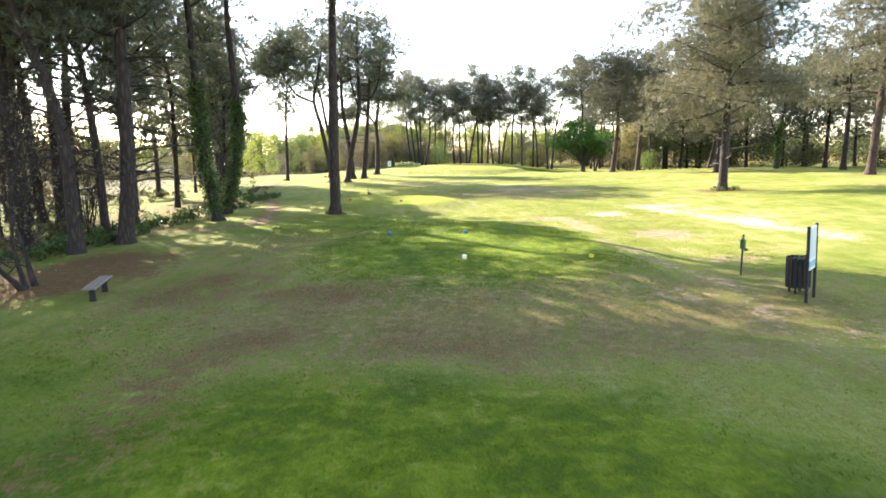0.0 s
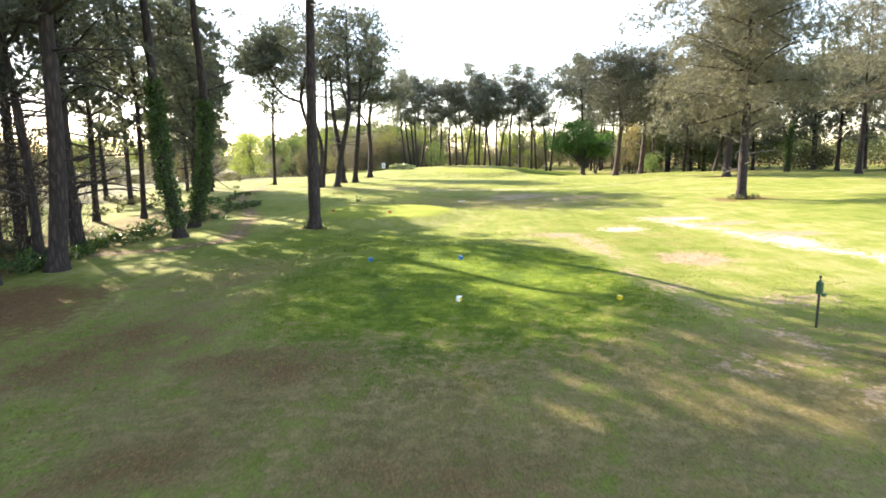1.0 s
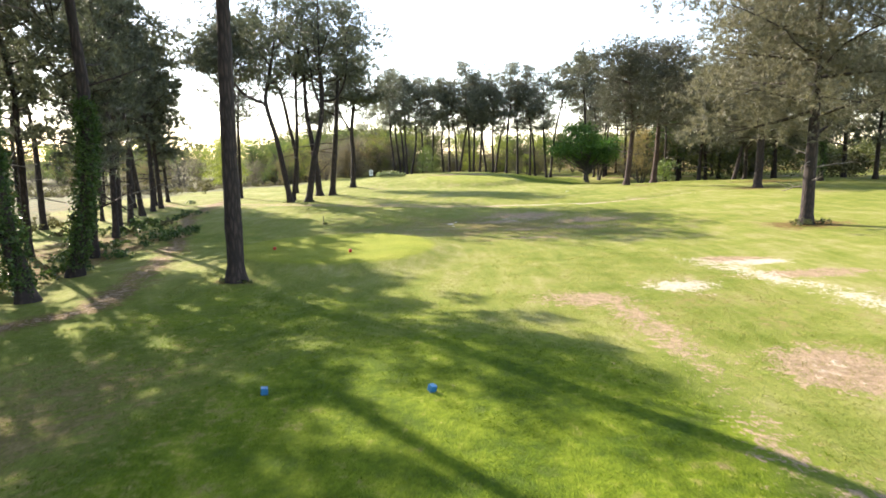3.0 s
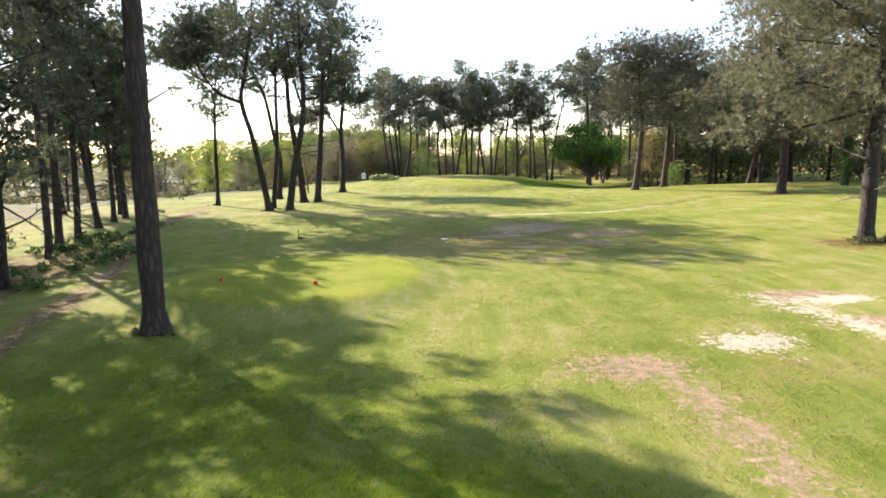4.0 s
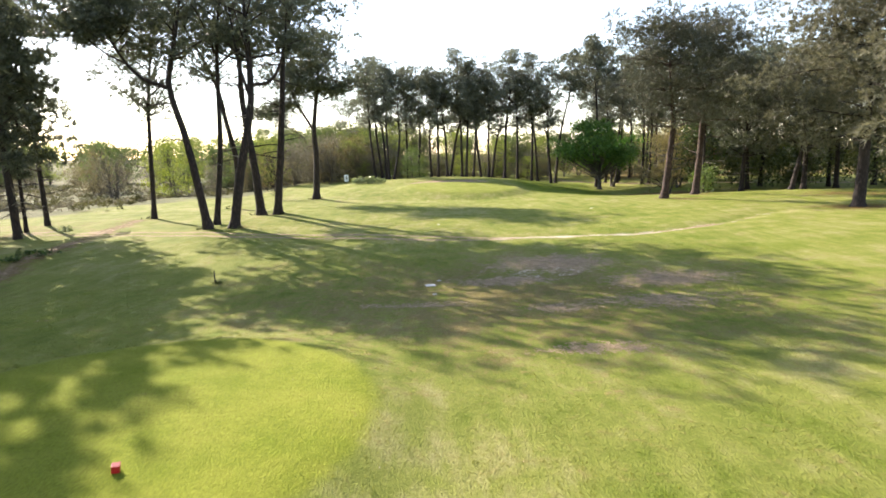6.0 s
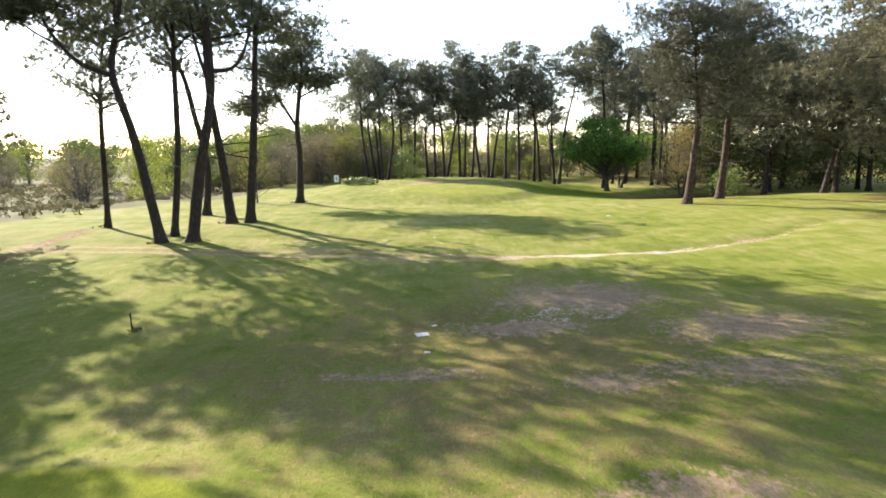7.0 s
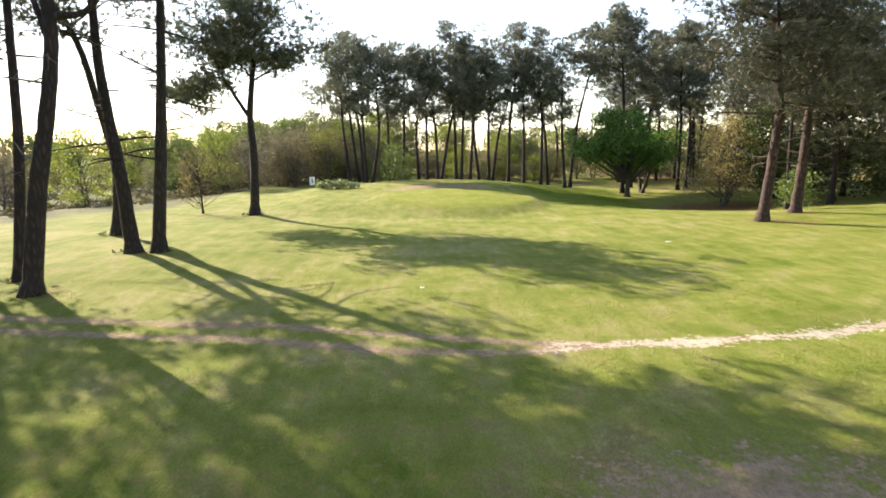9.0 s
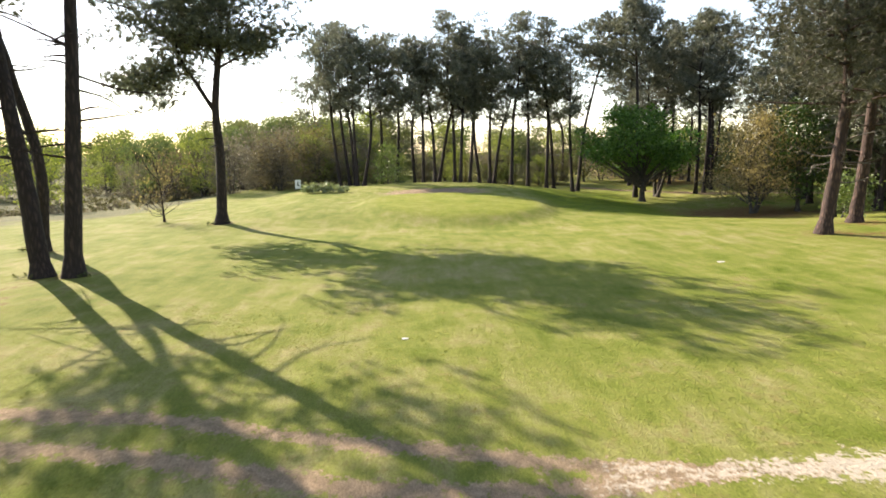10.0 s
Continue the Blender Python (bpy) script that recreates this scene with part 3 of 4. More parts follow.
def broadleaf(x, y, h, big, zb, seed, mat, label, stems=1, n=70, per=40, size=0.16, r=0.18, name="broadleaf_tree", twigs=0, wood=None, category="tree", spread=0.55, lean=0.3, slim=1, drift=0.0):
    """A leafy tree: one or more stems, limbs that fork, leaf clumps on the ends."""
    rng = np.random.default_rng(seed)
    base = tagged(new(name), label, category, "broadleaved trees")
    base.location = (x, y, gz(x, y) - 0.05)
    tb, bb, ends = Buf(), Buf(), []
    per_stem = max(1, n // stems)
    for s in range(stems):
        off = np.array([0, 0, 0]) if stems == 1 else np.array([rng.normal(0, 0.25), rng.normal(0, 0.25), 0])
        top = off * 3 + [rng.normal(0, lean) * (1 + 2 * (stems > 1)), rng.normal(0, lean) * (1 + 2 * (stems > 1)), h * rng.uniform(0.72, 0.85)]
        c = curve([off, off * 1.6 + (top - off) * 0.4 + rng.normal(0, 0.15, 3), top], 14)
        tb.tube(c, r * (1 - np.linspace(0, 0.93, 14)) + r * 0.5 * np.exp(-c[:, 2] / 0.25), 8, 0.05, rng)
        for k in range(per_stem):
            f = rng.uniform(0, 1)
            z = zb + (h - zb) * f
            prof = math.sin(math.pi * (0.24 + 0.70 * f)) ** 0.6
            ang = rng.uniform(0, 2 * math.pi)
            reach = big * prof * rng.uniform(0.45, 1.05) * (0.86 + 0.14 * math.sin(3 * ang + seed) + 0.12 * math.sin(5 * ang + 9 * f))
            g = min(0.95, max(zb * 0.8 / h, (z - reach * 0.45) / h)) * 13
            st = c[int(min(13, max(1, g)))]
            end = np.array([c[-1][0] * f + drift * min(1.0, 1.5 * f) + math.cos(ang) * reach, c[-1][1] * f + math.sin(ang) * reach, z])
            cc = curve([st, st * 0.45 + end * 0.55 + rng.normal(0, 0.2, 3), end], 6)
            bb.tube(cc[::slim], np.linspace(0.05 * (r / 0.18), 0.012, 6)[::slim], 5 - slim)
            ends.append(end)
            for q in range(twigs):
                a = cc[rng.integers(2, 6)]
                b = a + rng.normal(0, 0.55, 3) + unit(end - st) * 0.5
                bb.tube(curve([a, (a + b) / 2 + rng.normal(0, 0.08, 3), b], 4), [0.014, 0.01, 0.007, 0.004], 3)
                ends.append(b)
    link("trunk", tb.mesh("trunk", True), wood or BARK_GREY, base)
    tagged(link("branchwork", bb.mesh("branchwork", True), wood or BARK_GREY, base), kind="stuff")
    fb = Buf()
    fb.add(*sprigs(rng, np.array(ends), per, spread, size))
    link("crown", fb.mesh("crown"), mat, base)
    return base


def thicket(name, blobs, mat, seed, label, size=0.3, kind="stuff", category="shrubs"):
    """A mass of shrubs: leaf clumps spread through lumpy mounds."""
    rng = np.random.default_rng(seed)
    fb = Buf()
    for x, y, rx, ry, h, n in blobs:
        m = max(8, n // 12)
        lobes = unit(rng.normal(0, 1, (7, 3))) * 0.45
        d = unit(rng.normal(0, 1, (m, 3)))
        rr = rng.uniform(0.25, 1.0, (m, 1)) ** 0.4
        c = (lobes[rng.integers(0, 7, m)] + d * rr * 0.58) * [rx, ry, h * 0.5]
        c += [x, y, gz(x, y) + h * 0.46]
        fb.add(*sprigs(rng, c, 12, 0.055 * (rx + h), size, 0.8))
    ob = tagged(link(name, fb.mesh(name), mat), label, category, kind=kind)
    return ob


# ---- small things ----
def box(bm, cx, cy, cz, sx, sy, sz, bevel=0.004, turn=None):
    made = bmesh.ops.create_cube(bm, size=1.0)["verts"]
    m = Matrix.Translation((cx, cy, cz)) @ (turn or Matrix.Identity(4)) @ Matrix.Diagonal((sx, sy, sz, 1))
    bmesh.ops.transform(bm, matrix=m, verts=made)
    if bevel:
        es = list({e for v in made for e in v.link_edges})
        bmesh.ops.bevel(bm, geom=es, offset=bevel, segments=2, affect="EDGES", profile=0.5)


def cylinder(bm, p, q, r0, r1=None, sides=14):
    p, q = Vector(p), Vector(q)
    made = bmesh.ops.create_cone(bm, cap_ends=True, segments=sides, radius1=r0, radius2=r0 if r1 is None else r1, depth=(q - p).length)["verts"]
    m = Matrix.Translation((p + q) / 2) @ (q - p).to_track_quat("Z", "Y").to_matrix().to_4x4()
    bmesh.ops.transform(bm, matrix=m, verts=made)


def thing(name, x, y, label, category, rz=0.0, group="", dz=0.0, kind=""):
    ob = tagged(new(name), label, category, group, kind)
    ob.matrix_basis = pose(x, y, gz(x, y) + dz, 0, 0, rz)
    return ob


BENCH_WOOD = timber("weathered_bench_wood", (0.11, 0.085, 0.065), (0.30, 0.25, 0.20))
DARK_WOOD = timber("dark_stained_wood", (0.005, 0.005, 0.005), (0.018, 0.017, 0.016))
WHITE = painted("white_board", (0.72, 0.75, 0.74), 0.4, 0, 0.15)
PRINT = painted("faded_print", (0.52, 0.63, 0.64), 0.5)
BLUE_PRINT = painted("blue_print", (0.16, 0.42, 0.55), 0.5)
GREEN_METAL = painted("green_enamel", (0.010, 0.070, 0.025), 0.45)
BLACK_METAL = painted("black_metal", (0.010, 0.010, 0.011), 0.6)
BLUE = painted("blue_paint", (0.004, 0.125, 0.30), 0.5)
RED = painted("red_paint", (0.50, 0.02, 0.02), 0.45)
YELLOW = painted("yellow_paint", (0.70, 0.54, 0.03), 0.5)
MARKER_WHITE = painted("white_paint", (0.80, 0.79, 0.74), 0.45, 0, 0.12)
STONE = painted("pale_stone", (0.62, 0.60, 0.57), 0.8)


def bench(x, y, rz):
    ob = thing("park_bench", x, y, "backless bench of weathered grey-brown planks on two dark legs", "bench", rz)
    for k in range(3):
        bm = bmesh.new()
        box(bm, (k - 1) * 0.116, 0, 0.385, 0.090, 1.78, 0.042, 0.006)
        part("plank", bm, BENCH_WOOD, ob)
    for s in (-1, 1):
        bm = bmesh.new()
        box(bm, 0, s * 0.60, 0.13, 0.15, 0.10, 0.44, 0.012)
        box(bm, 0, s * 0.60, 0.345, 0.33, 0.075, 0.03, 0.004)
        part("leg", bm, DARK_WOOD, ob, "dark wooden block leg")


def info_board(x, y, rz):
    ob = thing("information_board", x, y, "white course information board between two dark posts", "sign", rz)
    ob.matrix_basis = pose(x, y, gz(x, y), 0, -2.6, 0) @ pose(0, 0, 0, 0, 0, rz)
    for side in (-1, 1):
        bm = bmesh.new()
        box(bm, side * 0.37, 0, 0.87, 0.065, 0.065, 2.06, 0.008)
        part("post", bm, DARK_WOOD, ob)
    bm = bmesh.new()
    box(bm, 0, 0, 1.32, 0.66, 0.03, 1.08, 0.006)
    board = part("board", bm, WHITE, ob, "white printed panel")
    for side in (-1, 1):
        bm = bmesh.new()
        box(bm, 0, side * 0.018, 1.44, 0.54, 0.005, 0.74, 0.0)
        part("print", bm, PRINT, board, "faded pale hole map")
        bm = bmesh.new()
        box(bm, 0, side * 0.018, 0.93, 0.62, 0.005, 0.16, 0.0)
        part("print_band", bm, BLUE_PRINT, board, "blue printed band along the foot")


def waste_bin(x, y, rz):
    ob = thing("waste_bin", x, y, "dark slatted wooden waste bin beside the board", "bin", rz)
    ob.matrix_basis = pose(x, y, gz(x, y), 0, -2.6, 0) @ pose(0, 0, 0, 0, 0, rz)
    n = 16
    for k in range(n):
        a = 2 * math.pi * k / n
        bm = bmesh.new()
        box(bm, 0, 0, 0, 0.024, 0.094, 0.80 + 0.012 * math.sin(k * 2.1), 0.004)
        bmesh.ops.transform(bm, matrix=pose(0.28 * math.cos(a), 0.28 * math.sin(a), 0.56, 0, 0, math.degrees(a)), verts=bm.verts)
        part("slat", bm, DARK_WOOD, ob)
    bm = bmesh.new()
    cylinder(bm, (0, 0, 0.18), (0, 0, 0.90), 0.245, 0.245, 20)
    part("liner", bm, BLACK_METAL, ob)
    for k in range(4):
        a = math.pi * (0.25 + 0.5 * k)
        bm = bmesh.new()
        cylinder(bm, (0.2 * math.cos(a), 0.2 * math.sin(a), -0.15), (0.2 * math.cos(a), 0.2 * math.sin(a), 0.2), 0.03)
        part("foot", bm, BLACK_METAL, ob)


def ball_washer(x, y):
    ob = thing("ball_washer", x, y, "green golf ball washer on a thin black post", "ball washer", 20)
    bm = bmesh.new()
    cylinder(bm, (0, 0, -0.2), (0, 0, 0.85), 0.028)
    part("post", bm, BLACK_METAL, ob)
    bm = bmesh.new()
    box(bm, 0, 0, 0.95, 0.115, 0.13, 0.30, 0.03)
    cylinder(bm, (0, 0, 1.09), (0, 0, 1.14), 0.05, 0.035)
    part("tank", bm, GREEN_METAL, ob)
    bm = bmesh.new()
    cylinder(bm, (0, 0, 1.12), (0, 0, 1.20), 0.012)
    bmesh.ops.create_uvsphere(bm, u_segments=12, v_segments=8, radius=0.035, matrix=Matrix.Translation((0, 0, 1.21)))
    part("plunger_knob", bm, BLACK_METAL, ob)
    bm = bmesh.new()
    box(bm, 0.02, -0.1, 0.80, 0.10, 0.05, 0.08, 0.01)
    part("tray", bm, GREEN_METAL, ob)


def tee_marker(x, y, mat, label, rz, second=None, tip=0.0, size=0.13):
    ob = thing("tee_marker", x, y, label, "tee marker", rz, "tee markers")
    bm = bmesh.new()
    box(bm, 0, 0, size * 0.53, size, size, size, 0.008, Euler((radians(tip), radians(tip * 0.6), 0)).to_matrix().to_4x4())
    cube = part("block", bm, mat, ob)
    if second:
        bm = bmesh.new()
        box(bm, size * 0.506, 0, size * 0.53, 0.006, size * 0.88, size * 0.88, 0.0, Euler((radians(tip), radians(tip * 0.6), 0)).to_matrix().to_4x4())
        part("face", bm, second, cube, "yellow painted face")
    bm = bmesh.new()
    cylinder(bm, (0, 0, -0.1), (0, 0, 0.02), 0.012)
    part("spike", bm, BLACK_METAL, ob)


def stake(x, y):
    ob = thing("distance_stake", x, y, "thin dark wooden stake standing in rough grass", "stake")
    bm = bmesh.new()
    cylinder(bm, (0, 0, -0.2), (-0.03, 0.02, 0.62), 0.030, 0.026, 8)
    cylinder(bm, (-0.03, 0.02, 0.62), (-0.03, 0.02, 0.65), 0.026, 0.010, 8)
    part("stick", bm, DARK_WOOD, ob)


def slab(x, y, sx, sy, rz, top=0.022):
    ob = thing("stone_slab", x, y, "small pale flat stone slab set in the turf", "slab", rz, "slabs")
    bm = bmesh.new()
    box(bm, 0, 0, top - 0.05, sx, sy, 0.10, 0.012)
    for v in bm.verts:
        v.co += Vector((random.uniform(-1, 1), random.uniform(-1, 1), random.uniform(-0.4, 0.4))) * 0.006
    part("stone", bm, STONE, ob)


def hole_sign(x, y):
    ob = thing("hole_sign", x, y, "small white sign plate on a thin post beside the mound", "sign", 8)
    bm = bmesh.new()
    cylinder(bm, (0, 0, -0.2), (0, 0, 1.3), 0.04)
    part("post", bm, DARK_WOOD, ob)
    bm = bmesh.new()
    box(bm, 0, -0.05, 1.0, 0.76, 0.03, 1.2, 0.01)
    plate = part("plate", bm, WHITE, ob)
    bm = bmesh.new()
    box(bm, 0.0, -0.068, 1.08, 0.13, 0.006, 0.56, 0.0)
    box(bm, 0.14, -0.068, 0.86, 0.16, 0.006, 0.13, 0.0)
    part("marking", bm, BLACK_METAL, plate)


# ---- the place ----
build_ground()

# pines beside the first tee
pine(-14.4, 26.6, 21, 0.34, [(0.4, 0, 3.3), (0.6, 0, 7), (0.7, 0, 10.4)], (9.5, 4.8), seed=1, limbs=26, tufts=13, dead=18)
pine(-16.5, 31.4, 20, 0.29, [(-0.1, 0, 3.6), (0, 0, 10.8)], (7.2, 4.2), seed=2, limbs=28, tufts=13, dead=18)
pine(-15.0, 24.0, 19, 0.26, [(0, 0, 4.3), (-0.5, 0, 7), (-1.0, 0, 8.4)], (8.5, 4.2), seed=3, limbs=24, tufts=13, dead=18)
pine(-16.4, 28.6, 18, 0.20, [(-0.1, 0, 5), (-0.6, 0, 10.4)], (6.8, 3.6), seed=4, limbs=26, tufts=13, dead=18)
pine(-13.4, 35.0, 22, 0.30, [(-0.5, 0, 3.2), (-0.7, 0, 6.5), (-0.9, 0, 12.5)], (12.8, 4.4), seed=5, limbs=18, ivy=8.0, label="tall pine with an ivy-covered trunk leaning slightly")
pine(-14.8, 40.0, 21, 0.30, [(1.0, 0.0, 4.4), (1.1, 0.2, 8), (0.8, 0.4, 13.5)], (15.4, 3.8), seed=6, limbs=16, ivy=7.5, label="tall pine with an ivy-covered curving trunk")
pine(-6.95, 37.5, 25, 0.34, [(0.1, 0, 6), (0.3, 0, 12.5)], (13.5, 5.0), seed=7, limbs=28, label="tall straight pine standing alone on the tee's edge")

pine(-16.8, 45.0, 13.5, 0.18, [(0.3, 0, 5), (0.5, 0, 9)], (4.5, 3.2), seed=8, limbs=30, label="slender pine with low branches at the wood's edge")

pine(-20.6, 45.6, 19, 0.18, [(0.2, 0, 6), (0.1, 0, 10)], (9, 3.0), seed=10, limbs=22, tufts=13, label="slender dark pine at the edge of the wood")
pine(-19.8, 52.6, 20.5, 0.19, [(0.2, 0, 5), (0.2, 0, 9)], (11.5, 3.2), seed=9, limbs=16, tufts=10, label="slender dark pine at the edge of the wood")

# pine group on the side of the fairway
pine(-23.1, 87.0, 22, 0.21, [(0.1, 0.6, 9.9), (0.3, 1.8, 15)], (9.5, 5.2), seed=11, limbs=30, tufts=8, width=0.07)
pine(-14.6, 77.2, 20.8, 0.31, [(-1.1, 0, 6.5), (-2.0, 0, 10.2), (-1.6, 0, 12.6)], (12.6, 4.8), [dict(line=[(-2, 0, 10.2), (-4.2, 0, 11.2), (-5.8, 0, 13.6), (-6.8, 0, 17)], r=0.17, limbs=32, reach=3.8), dict(line=[(-4.6, 0, 11.8), (-6.4, 0, 12.8), (-8.4, 0.3, 14.4)], r=0.08, limbs=20, reach=3.0, droop=0.3)], seed=12, limbs=10, tufts=9, pads=3, width=0.078, label="leaning pine whose trunk forks into two limbs")
pine(-15.1, 80.3, 21.3, 0.23, [(0.7, 0, 6), (1.0, 0, 13.4)], (13, 5), seed=13, low=0.75, limbs=10, tufts=8, pads=3, width=0.078)
pine(-18.5, 95.5, 21.5, 0.33, [(0.4, 0, 4.6), (-0.4, 0, 9), (-1.0, -0.8, 13), (-2.6, -2.2, 17)], (13.6, 4.8), seed=14, tufts=9, pads=4, width=0.078)
pine(-12.8, 77.5, 21.2, 0.36, [(0.7, 0, 4), (1.5, 0, 7.4), (1.9, 0, 10.4)], (13, 5), [dict(line=[(1.9, 0, 10.4), (3.4, 0, 10.7), (4.4, 0, 12.7), (4.8, 0, 16)], r=0.15, limbs=9), dict(line=[(1.8, 0, 9.5), (1.0, 0.3, 12.2), (0.5, 0.6, 16)], r=0.14, limbs=7)], seed=15, low=0.75, limbs=10, tufts=8, pads=3, width=0.078, label="pine with a curved trunk and forked upper limbs")
pine(-13.6, 87.5, 21, 0.40, [(-0.45, 0.3, 4.5), (-1.3, 0.9, 10), (-1.5, 1.2, 14)], (14.5, 5), seed=16, tufts=9, pads=4, width=0.078, dead=26)
pine(-12.0, 87.1, 21.6, 0.36, [(0.8, 0, 8), (1.4, 0, 15)], (14.5, 5), seed=17, tufts=9, pads=4, width=0.078, dead=24)
pine(-12.4, 107.6, 19.8, 0.42, [(0.2, 0, 5), (0.1, 0, 8.6), (0.5, 0, 12), (0.9, 0, 15)], (12.4, 4.8), [dict(line=[(0.1, 0, 8.4), (-1.2, 0, 10.6), (-2.2, 0, 12.4), (-2.6, 0.2, 14), (-2.9, 0, 17.5)], r=0.18, limbs=22, reach=4.4, droop=0.0), dict(line=[(-2.0, 0, 12.0), (-3.4, 0, 11.6), (-4.8, 0.2, 10.2)], r=0.09, limbs=18, reach=2.6, droop=-0.25), dict(line=[(0.5, 0, 11.6), (2.4, 0, 12.6), (4.6, 0.2, 13.2)], r=0.09, limbs=12, reach=2.3)], seed=18, limbs=26, tufts=9, pads=4, width=0.078, label="forked pine with a spreading crown beside the green")

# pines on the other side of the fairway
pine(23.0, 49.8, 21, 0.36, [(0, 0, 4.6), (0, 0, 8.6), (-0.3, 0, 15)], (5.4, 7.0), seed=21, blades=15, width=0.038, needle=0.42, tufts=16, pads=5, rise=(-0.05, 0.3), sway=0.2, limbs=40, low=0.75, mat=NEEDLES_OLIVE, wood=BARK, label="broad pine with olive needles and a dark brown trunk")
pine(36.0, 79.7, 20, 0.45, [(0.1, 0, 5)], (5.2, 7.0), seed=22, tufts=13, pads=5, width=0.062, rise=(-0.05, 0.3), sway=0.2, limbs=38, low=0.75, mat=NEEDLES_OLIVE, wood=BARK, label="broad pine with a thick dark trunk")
pine(26.3, 94.7, 17.8, 0.38, [(0.5, 0, 5.6), (0.6, 0, 8.2), (0.1, 0, 12.5)], (8.2, 6.2), seed=23, low=0.85, limbs=34, tufts=12, rise=(0, 0.45), mat=NEEDLES_SHADED, dead=10, wood=BARK_RED, label="pine with a pale reddish leaning trunk")
pine(31.7, 99.5, 18.8, 0.40, [(0.3, 0, 4.6), (0.5, 0, 9)], (8.8, 6.2), seed=24, low=0.8, limbs=32, tufts=12, rise=(0, 0.5), mat=NEEDLES_SHADED, wood=BARK_RED, label="pine with a reddish trunk and bare lower stubs", dead=10)
pine(37.0, 109, 16.6, 0.20, [(-0.2, 0, 8)], (9.5, 4.0), seed=25, limbs=22, mat=NEEDLES_SHADED)
pine(45.5, 104.2, 16.4, 0.28, [(1.2, 0, 6)], (5.5, 5.6), seed=26, limbs=32, mat=NEEDLES_SHADED)
pine(48.0, 105.8, 17.2, 0.30, [(0, 0, 8)], (5.5, 5.6), seed=27, limbs=32, mat=NEEDLES_SHADED)
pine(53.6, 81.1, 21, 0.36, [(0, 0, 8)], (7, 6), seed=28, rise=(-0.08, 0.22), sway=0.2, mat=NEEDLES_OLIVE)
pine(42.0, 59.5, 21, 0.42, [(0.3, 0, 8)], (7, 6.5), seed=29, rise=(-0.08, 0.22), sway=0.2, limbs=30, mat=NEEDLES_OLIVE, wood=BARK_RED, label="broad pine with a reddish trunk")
pine(49.3, 89.7, 15, 0.34, [(0, 0, 5)], (9, 3.5), [dict(line=[(0, 0, 4.5), (-1.2, 0, 7), (-2.2, 0, 11)], r=0.14, limbs=3)], seed=30, limbs=8, ivy=7.0, label="old forked tree wrapped in dark ivy")

thick = [pine(44, 113, 17.6, 0.3, [(0.3, 0, 8)], (5.5, 5.6), seed=31, limbs=24, pads=3, tufts=11, blades=8, width=0.13, needle=0.6, label="dense dark pine in the wood"), pine(55, 110, 19, 0.3, [(-0.3, 0, 8)], (6, 5.8), seed=32, limbs=24, pads=3, tufts=11, blades=8, width=0.13, needle=0.6, label="dense dark pine in the wood")]
for k, (x, y) in enumerate([(47, 117), (51, 121), (60, 101), (66, 118), (58, 92), (64, 84), (72, 106), (45, 124), (62, 72)]):
    copy_thing(thick[k % 2], pose(x, y, gz(x, y) - 0.05, random.uniform(-2, 2), random.uniform(-2, 2), random.uniform(0, 360)))

# wood along the edge, thin pines
WOOD = [(-26.3, 71.3, 19, 0.2), (-22.7, 60.1, 16.5, 0.22), (-21.5, 56.2, 21, 0.23), (-29.2, 79, 13, 0.13)]
woods = [pine(x, y, h, r, [(random.uniform(-0.4, 0.4), 0, h * 0.4)], (h * (0.3, 0.4, 0.42, 0.3)[k], h * (0.20, 0.14, 0.125, 0.16)[k]), seed=40 + k, limbs=24, pads=3, tufts=15, blades=8, width=0.125, needle=0.58, label="slender dark pine at the edge of the wood", dead=8) for k, (x, y, h, r) in enumerate(WOOD)]
for k, (x, y) in enumerate([(-30.3, 83.3), (-33, 63), (-36, 80), (-38, 84), (-23, 44), (-28, 58), (-31, 44), (-27, 30), (-26, 16), (-27.5, 75.5), (-25.2, 67.0), (-26.5, 63), (-30.5, 76), (-29.5, 78.5), (-24, 33), (-27, 36.5), (-31, 34)]):
    copy_thing(woods[k % 4], pose(x, y, gz(x, y) - 0.05, random.uniform(-3, 3), random.uniform(-3, 3), random.uniform(0, 360)))

shrub = broadleaf(-27.5, 41, 6.2, 2.6, 0.6, 95, LEAF_SCRUB, "thin many-stemmed shrub below the pines", stems=4, n=40, per=30, size=0.2, r=0.05, twigs=1, name="shrub", category="shrub", slim=2)
for x, y in [(-33, 47), (-30, 33), (-35, 56), (-38, 64)]:
    f = random.uniform(0.6, 1.15)
    copy_thing(shrub, pose(x, y, gz(x, y) - 0.05, 0, 0, random.uniform(0, 360)) @ Matrix.Diagonal((f, f, f * random.uniform(0.8, 1.1), 1)))
sapling = broadleaf(-18.6, 26.4, 6.5, 2.3, 0.9, 97, LEAF_GREY, "bare twiggy sapling clump below the pines", stems=4, n=44, per=2, size=0.12, r=0.055, twigs=5, wood=BARK, lean=0.3, slim=2, name="sapling", category="sapling")
for x, y, f in [(-20.6, 28.6, 1.1), (-17.9, 29.6, 0.8), (-22.6, 31.8, 1.2), (-19.6, 32.6, 0.9), (-18.2, 23.6, 0.9), (-21.4, 25.4, 1.0), (-18.3, 34.2, 0.7), (-25.4, 35.2, 1.1), (-23.0, 37.0, 0.8)]:
    copy_thing(sapling, pose(x, y, gz(x, y) - 0.05, 0, 0, random.uniform(0, 360)) @ Matrix.Diagonal((f, f, f * random.uniform(0.85, 1.15), 1)))
